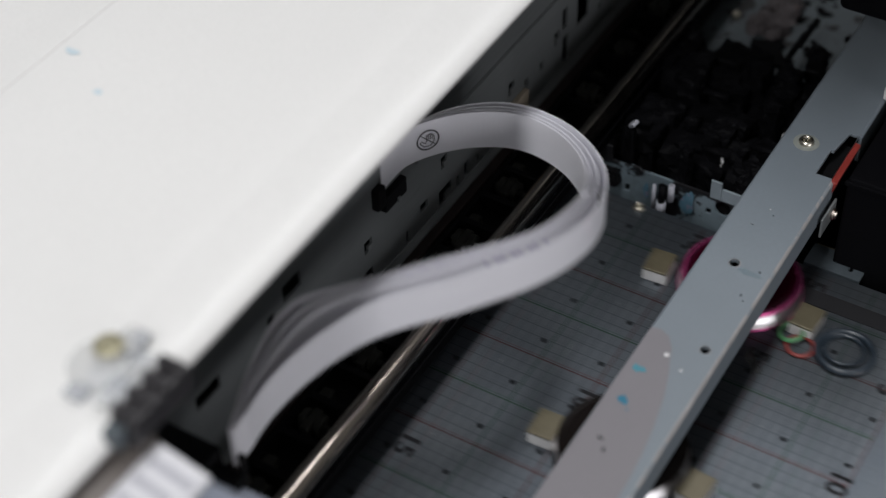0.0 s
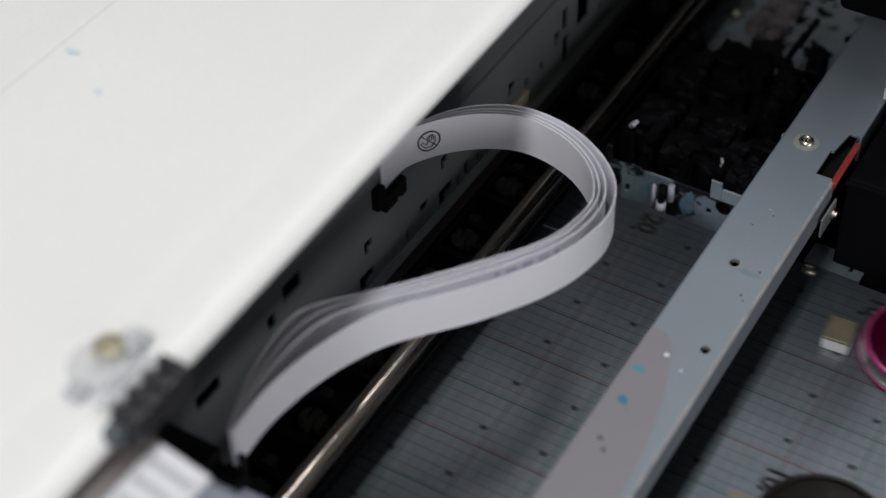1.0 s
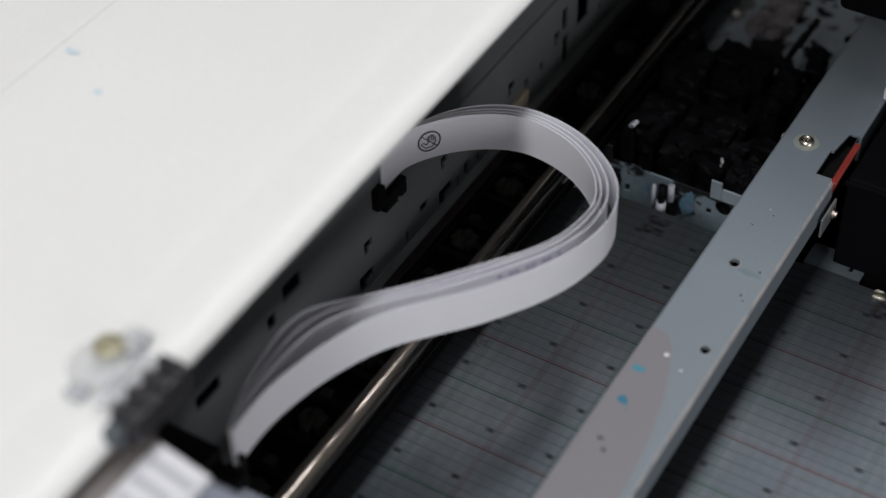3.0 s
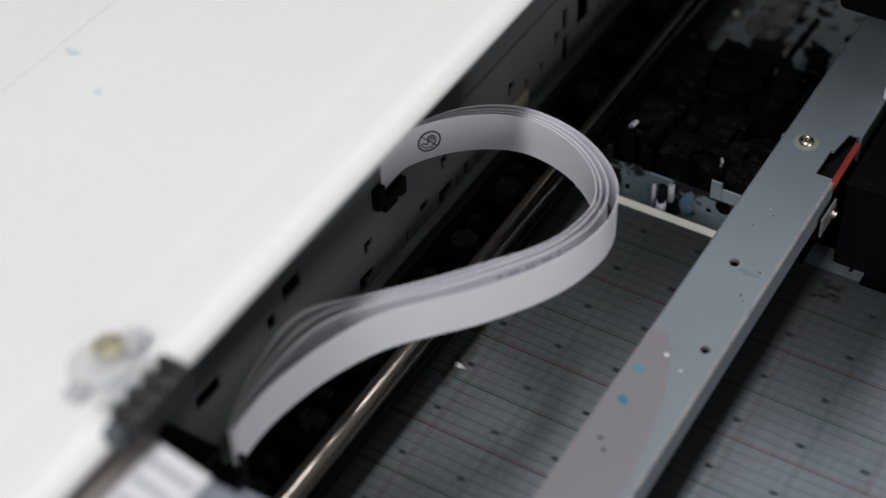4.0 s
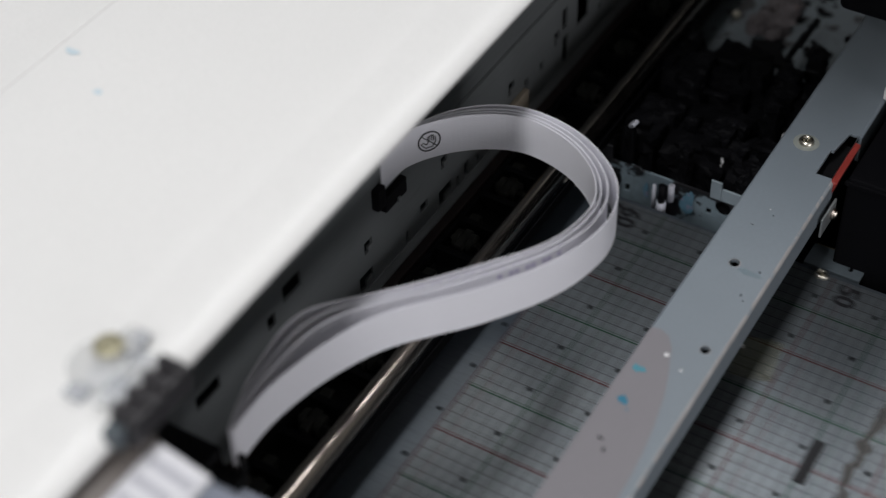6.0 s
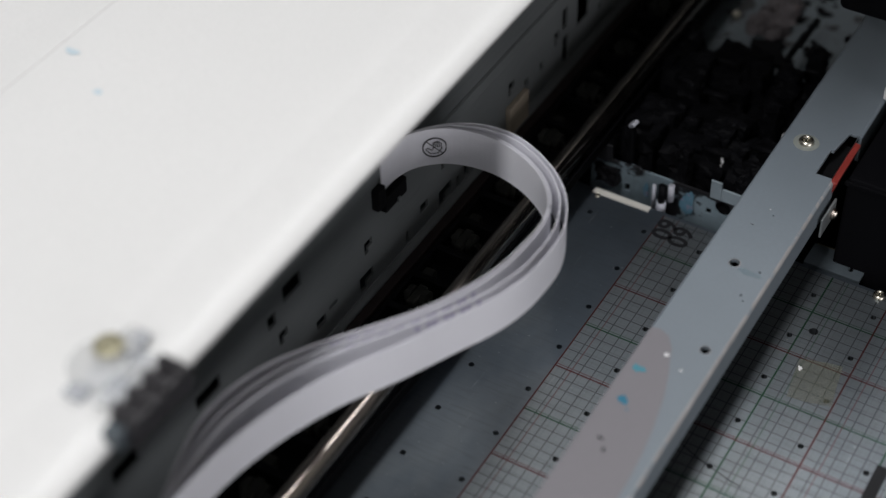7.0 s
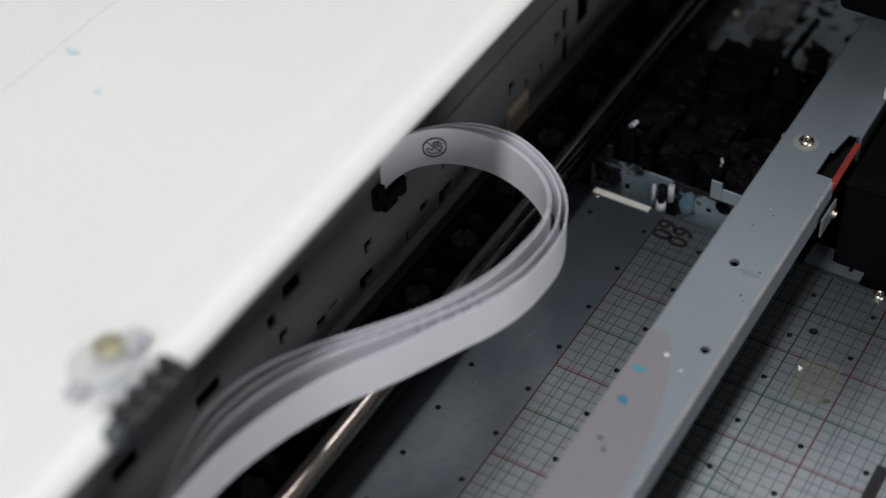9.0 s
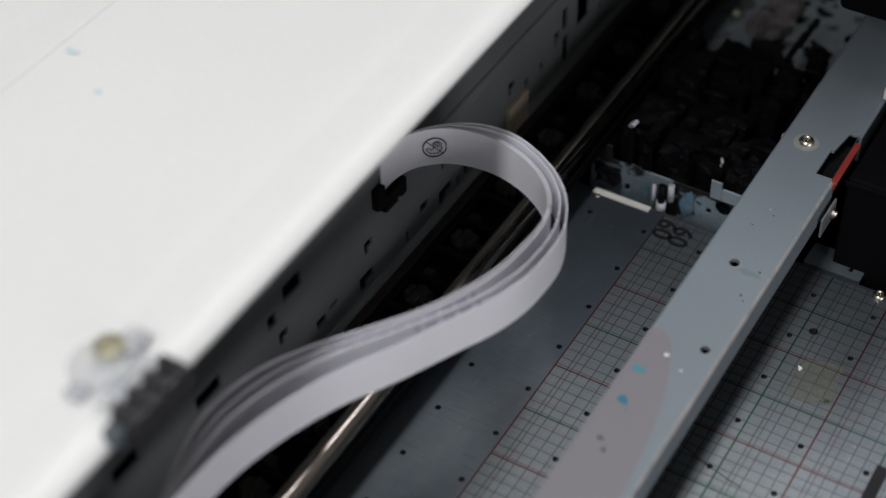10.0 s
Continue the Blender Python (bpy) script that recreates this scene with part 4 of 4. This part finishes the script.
def rings():
    rows = (("rubber_ring", "thick black-blue rubber ring lying on the bed", M_RUBBER, 0.0107, 0.0014, 0.576, 0.06), ("rubber_ring", "thin black rubber ring lying on the bed", M_RUBBER, 0.0076, 0.0009, 0.5752, 0.0612),
            ("rubber_ring", "small red rubber ring lying on the bed", M_REDRUBBER, 0.0052, 0.0008, 0.5597, 0.0548), ("rubber_ring", "small green rubber ring beside a holding block", M_GREENRUBBER, 0.0048, 0.0009, 0.5545, 0.0592))
    made = []
    for n, label, m, R, r, x, y in rows:
        ob = part(n, torus(R, r), m, None, label, True)
        tagged(ob, "", "rubber ring", "rubber rings on the bed")
        ob.location = (x, y, 0.0)
        made.append(ob)
    made[3].location.z = 0.0016
    made[3].rotation_euler = (radians(8), radians(-14), 0)
    return made


# ---- the carriage ----
def carriage():
    c = thing("print_carriage", "print head carriage with white paper label on top", "print carriage", (-0.045, -0.146, 0.02))
    part("body", boxes((-0.034, 0.027, -0.12, -0.001, 0.0, 0.04), bevel=0.0015), M_BLACK, c)
    bar = part("side_bar", extrude([(-0.0345, 0.04), (-0.0222, 0.04), (-0.0222, 0.0485), (-0.023, 0.049), (-0.0338, 0.0535), (-0.0345, 0.053)], -0.12, 0.0), M_BROWN, c, "brown-grey side bar")
    lab = part("label", extrude([(-0.022, 0.0402), (-0.0012, 0.0402), (-0.0012, 0.0418), (-0.002, 0.0424), (-0.0213, 0.0479), (-0.022, 0.0477)], -0.12, -0.0006), M_LABEL, c, "white paper label")
    for k in range(5):
        ob = part("label_line", boxes((-0.0085, 0.0085 - 0.003 * (k % 2), -0.0014, 0.0014, 0, 0.0002)), M_LABELBAR, lab)
        ob.matrix_local = pose(-0.0117, -0.0075 - 0.008 * k, 0.04525, 0, 15.9, 0)
    side = part("side_cover", boxes((0.0, 0.0185, -0.12, -0.002, 0.0402, 0.0432), bevel=0.001), M_SLATE, c, "blue-grey side cover")
    # the top stands high, just under the lid's lip
    for ob in (bar, lab, side):
        ob.location, ob.scale = (0.0308, -0.0309, 0.0592), (0.87, 0.87, 0.87)
    part("tower", boxes((0.0012, 0.016, -0.13, -0.036, 0.0402, 0.094), bevel=0.001), M_BLACK, c, "black plastic tower under the label")
    part("arm", boxes((0.0075, 0.0265, -0.004, 0.0035, 0.034, 0.0395), bevel=0.001), M_SLATE, c, "blue-grey arm")
    part("cable_socket", boxes((-0.006, 0.0052, -0.001, 0.0085, 0.03, 0.0385), (-0.031, -0.0062, -0.0012, 0.011, 0.03, 0.0425), bevel=0.0008), M_BLACK, c, "black cable socket")
    part("hook", rounds((0.0035, 0.0095, 0.033, 0.0012, 0.0125, "z"), seg=12), M_BLACK, c, "black cable hook", True)
    return c


# ---- the flat cables ----
RIBBON_W = 0.0175
PIECES = 140
# plan of the bundle (x, y in millimetres) with the carriage near (A) and away (B): innermost and outermost cable
A_IN = [(-74, -3), (-73, 13), (-62, 29), (-48, 39), (-34.7, 42.3), (-18, 38.8), (-4.5, 30.5), (4, 20), (7, 9), (4.5, -7), (-1.5, -19.5), (-9, -29.5), (-20, -44), (-32, -58.5), (-43, -70.5), (-49.5, -77.5), (-53.5, -84), (-54.8, -93), (-53.6, -104), (-51.4, -116.5), (-48.5, -127), (-44.7, -137)]
A_OUT = [(-73.5, -3), (-73, 13), (-66, 30), (-54, 42), (-39.5, 47.8), (-21, 46.2), (-5.5, 39.5), (6.7, 29.5), (13, 19), (15.2, 8), (14.4, -1), (11.8, -12), (6.3, -24.5), (-1, -36), (-9, -47), (-18.5, -57.5), (-28.5, -69.5), (-35, -82), (-40, -96), (-43, -110.5), (-44, -123), (-43, -137)]
B_IN = [(-74, -3), (-71.5, 11), (-64, 20), (-54.4, 24.6), (-40.4, 25.8), (-25.7, 21.4), (-14, 13.6), (-7, 4), (-4.6, -6), (-4.9, -17), (-7, -33), (-12, -47.5), (-20, -63.5), (-31.5, -80), (-43, -96), (-51, -111), (-54.6, -125), (-54.8, -140), (-51, -155), (-46.5, -168), (-44.5, -176.6)]
B_OUT = [(-73.5, -3), (-72.5, 10), (-67.5, 18.5), (-60, 26), (-48.4, 31.4), (-34, 31.5), (-18, 24.2), (-6.4, 14.6), (0.2, 4.6), (4.2, -7), (4.8, -18), (3.6, -32.5), (-1, -47), (-8.5, -62), (-18.3, -82), (-28.8, -100), (-36.8, -121), (-41, -138), (-42.5, -152), (-43, -165), (-43, -176.6)]


def smooth_path(rows, n=600):
    """A curve through the rows, resampled at even steps, in metres."""
    p = np.array(rows, float) / 1000
    out = []
    ext = np.vstack([2 * p[0] - p[1], p, 2 * p[-1] - p[-2]])
    for a, b, c, d in zip(ext, ext[1:], ext[2:], ext[3:]):
        for u in np.linspace(0, 1, 20, endpoint=False):
            out.append(0.5 * (2 * b + (c - a) * u + (2 * a - 5 * b + 4 * c - d) * u * u + (3 * b - a - 3 * c + d) * u ** 3))
    q = np.array(out + [p[-1]])
    for _ in range(40):
        q[1:-1] = 0.25 * q[:-2] + 0.5 * q[1:-1] + 0.25 * q[2:]
    s = np.concatenate([[0], np.cumsum(np.linalg.norm(np.diff(q, axis=0), axis=1))])
    t = np.linspace(0, s[-1], n)
    return np.stack([np.interp(t, s, q[:, 0]), np.interp(t, s, q[:, 1])], 1), s[-1]


def bundle(state):
    """Four cables between the innermost and outermost path: two pairs in the loop, the outermost apart further on."""
    (a, _), (b, _) = smooth_path(state[0]), smooth_path(state[1])
    u = np.clip((np.linspace(0, 1, len(a)) - 0.45) / 0.2, 0, 1)[:, None]
    return [a + (b - a) * (p + (q - p) * u) for p, q in zip(state[2], (0.0, 0.27, 0.5, 1.0))]


NEAR, FAR = bundle((A_IN, A_OUT, (0.0, 0.25, 0.58, 1.0))), bundle((B_IN, B_OUT, (0.0, 0.16, 0.68, 1.0)))
TRAVEL = 0.0396
# how far the loop swings back, and how near the carriage is, with the time
SWING = [(0.0, 1.0), (0.1, 0.1), (0.2, 0.95), (0.3, 0.25), (0.4, 0.75), (0.5, -0.4), (0.6, 0.6), (0.7, 0.2), (0.8, 0.35), (0.9, 0.12), (1.0, 0.2), (1.2, 0.0), (1.3, 0.0)]
NEARNESS = [(6.32, 1.0), (6.42, 0.85), (6.52, 0.5), (6.62, 0.12), (6.72, 0.0), (8.0, 0.0), (8.1, 0.2), (8.2, 0.42), (8.3, 0.34), (8.4, 0.04), (8.5, 0.0)]


def at_time(rows, t):
    return float(np.interp(t, [r[0] for r in rows], [r[1] for r in rows]))


TIMES = [0.0, 0.1, 0.2, 0.3, 0.4, 0.5, 0.6, 0.7, 0.8, 0.9, 1.0, 1.2, 1.3, 6.2, 6.32, 6.42, 6.52, 6.62, 6.72, 6.8, 7.9, 8.0, 8.1, 8.2, 8.3, 8.4, 8.5, 8.6, 10.0]


def cable_path(k, t):
    u, q = at_time(NEARNESS, t), at_time(SWING, t)
    p = FAR[k] + (NEAR[k] - FAR[k]) * u
    s = np.linspace(0, 1, len(p))
    bump = np.sin(np.clip(s / 0.97, 0, 1) ** 1.2 * math.pi) ** 0.8 * (0.5 + 0.5 * np.clip((s - 0.2) / 0.25, 0, 1) + 0.2 * np.clip((s - 0.5) / 0.15, 0, 1))
    return p + q * bump[:, None] * np.array((-0.0066, 0.0029))


def cables():
    made = []
    L = [smooth_path(A_IN)[1], smooth_path(A_OUT)[1]]
    piece_len = max(L) / PIECES * 1.16
    mesh = mesh_of(boxes((-piece_len / 2, piece_len / 2, -0.00013, 0.00013, 0, RIBBON_W)), "cable_piece", M_RIBBON)
    for k in range(4):
        c = thing("flat_cable", "white flat ribbon cable looping from panel to carriage" if k else "white flat ribbon cable with a printed no-touch sign", "ribbon cable", (0, 0, 0.06), "ribbon cables in one loop")
        rows = []
        for i in range(PIECES):
            ob = new("cable_piece", mesh)
            ob.parent = c
            rows.append(ob)
        made.append((c, rows))
    # the printed sign on the innermost cable, and violet print along the others
    inner = made[0][1]
    thing_mark(inner[12])
    for k, lo, hi in ((1, 70, 96), (0, 64, 96), (2, 73, 85)):
        for i in range(lo, hi):
            if i % 3 != 2:
                part("cable_print", boxes((-0.0009, 0.0009, 0.00013, 0.00019, RIBBON_W - 0.0042, RIBBON_W - 0.0022)), M_PURPLE, made[k][1][i])
    return made


def thing_mark(piece):
    """The round no-touch sign: a ring, a slash and a few strokes."""
    bm = lathe([(0.00425, 0), (0.0048, 0), (0.0048, 0.00008), (0.00425, 0.00008), (0.00425, 0)], 40)
    lines = [((-3.1, 3.1), (3.1, -3.1)), ((2.5, 2.0), (2.6, -0.8), (1.2, -2.9), (-1.6, -2.9), (-3.4, -0.7), (-2.6, -0.1), (-1.2, -1.3), (-0.5, -0.4)),
             ((-0.5, -0.4), (-0.5, 2.2), (0.2, 2.4), (0.3, 0.2)), ((0.3, 2.6), (1.0, 2.8), (1.1, 0.2)), ((1.1, 2.6), (1.8, 2.6), (1.8, 0.2))]
    for line in lines:
        for (x0, y0), (x1, y1) in zip(line, line[1:]):
            ln_, a = math.hypot(x1 - x0, y1 - y0) / 1000 + 0.0002, math.degrees(math.atan2(y1 - y0, x1 - x0))
            bmesh.ops.create_cube(bm, size=1, matrix=pose((x0 + x1) / 2000, (y0 + y1) / 2000, 0.00004, 0, 0, a) @ Matrix.Diagonal((ln_, 0.00032, 0.00008, 1)))
    ob = part("sign", bm, M_PRINT, piece, "black printed no-touch sign")
    ob.matrix_local = pose(0, -0.00045, RIBBON_W * 0.5, 90, 0, 0)
    return ob


room()
printer_base()
chassis()
cover()
cover_clamp()
guide_rod()
roller_bar()
crossbeam()
end_housing()
side_box()
bed_stop()
capping_station()
BED = bed()
ON_BED = [BED] + tins() + blocks() + rings()
CARRIAGE = carriage()
CABLES = cables()


def motions():
    # the bed and all that lies on it slide towards +x, and stop
    stops = [0.5 * k for k in range(13)] + [6.2, 6.28, 6.36, 6.45, 6.6, 10.0]
    for ob in ON_BED:
        home = ob.matrix_basis.copy()
        rows = []
        for t in stops:
            d = DRIVE * (min(t, STOP) - STOP) + UNEVEN.get(t, 0.0)
            if t > 6.25:
                d = {6.28: -0.0034, 6.36: -0.0006}.get(t, 0.0)
            rows.append((t, Matrix.Translation((d, 0, 0)) @ home))
        walk(ob, rows)
    home = CARRIAGE.matrix_basis.copy()
    walk(CARRIAGE, [(t, Matrix.Translation((0, -TRAVEL * (1 - at_time(NEARNESS, t)), 0)) @ home) for t in TIMES])
    for k, (c, rows) in enumerate(CABLES):
        keyed = [[] for _ in rows]
        for t in TIMES:
            p = cable_path(k, t)
            edge = np.linspace(0, len(p) - 1, PIECES + 1)
            q = np.stack([np.interp(edge, np.arange(len(p)), p[:, j]) for j in (0, 1)], 1)
            for i in range(PIECES):
                mid, way = (q[i] + q[i + 1]) / 2, q[i + 1] - q[i]
                keyed[i].append((t, pose(mid[0], mid[1], 0, 0, 0, math.degrees(math.atan2(way[1], way[0])))))
        for ob, r in zip(rows, keyed):
            walk(ob, r)


motions()
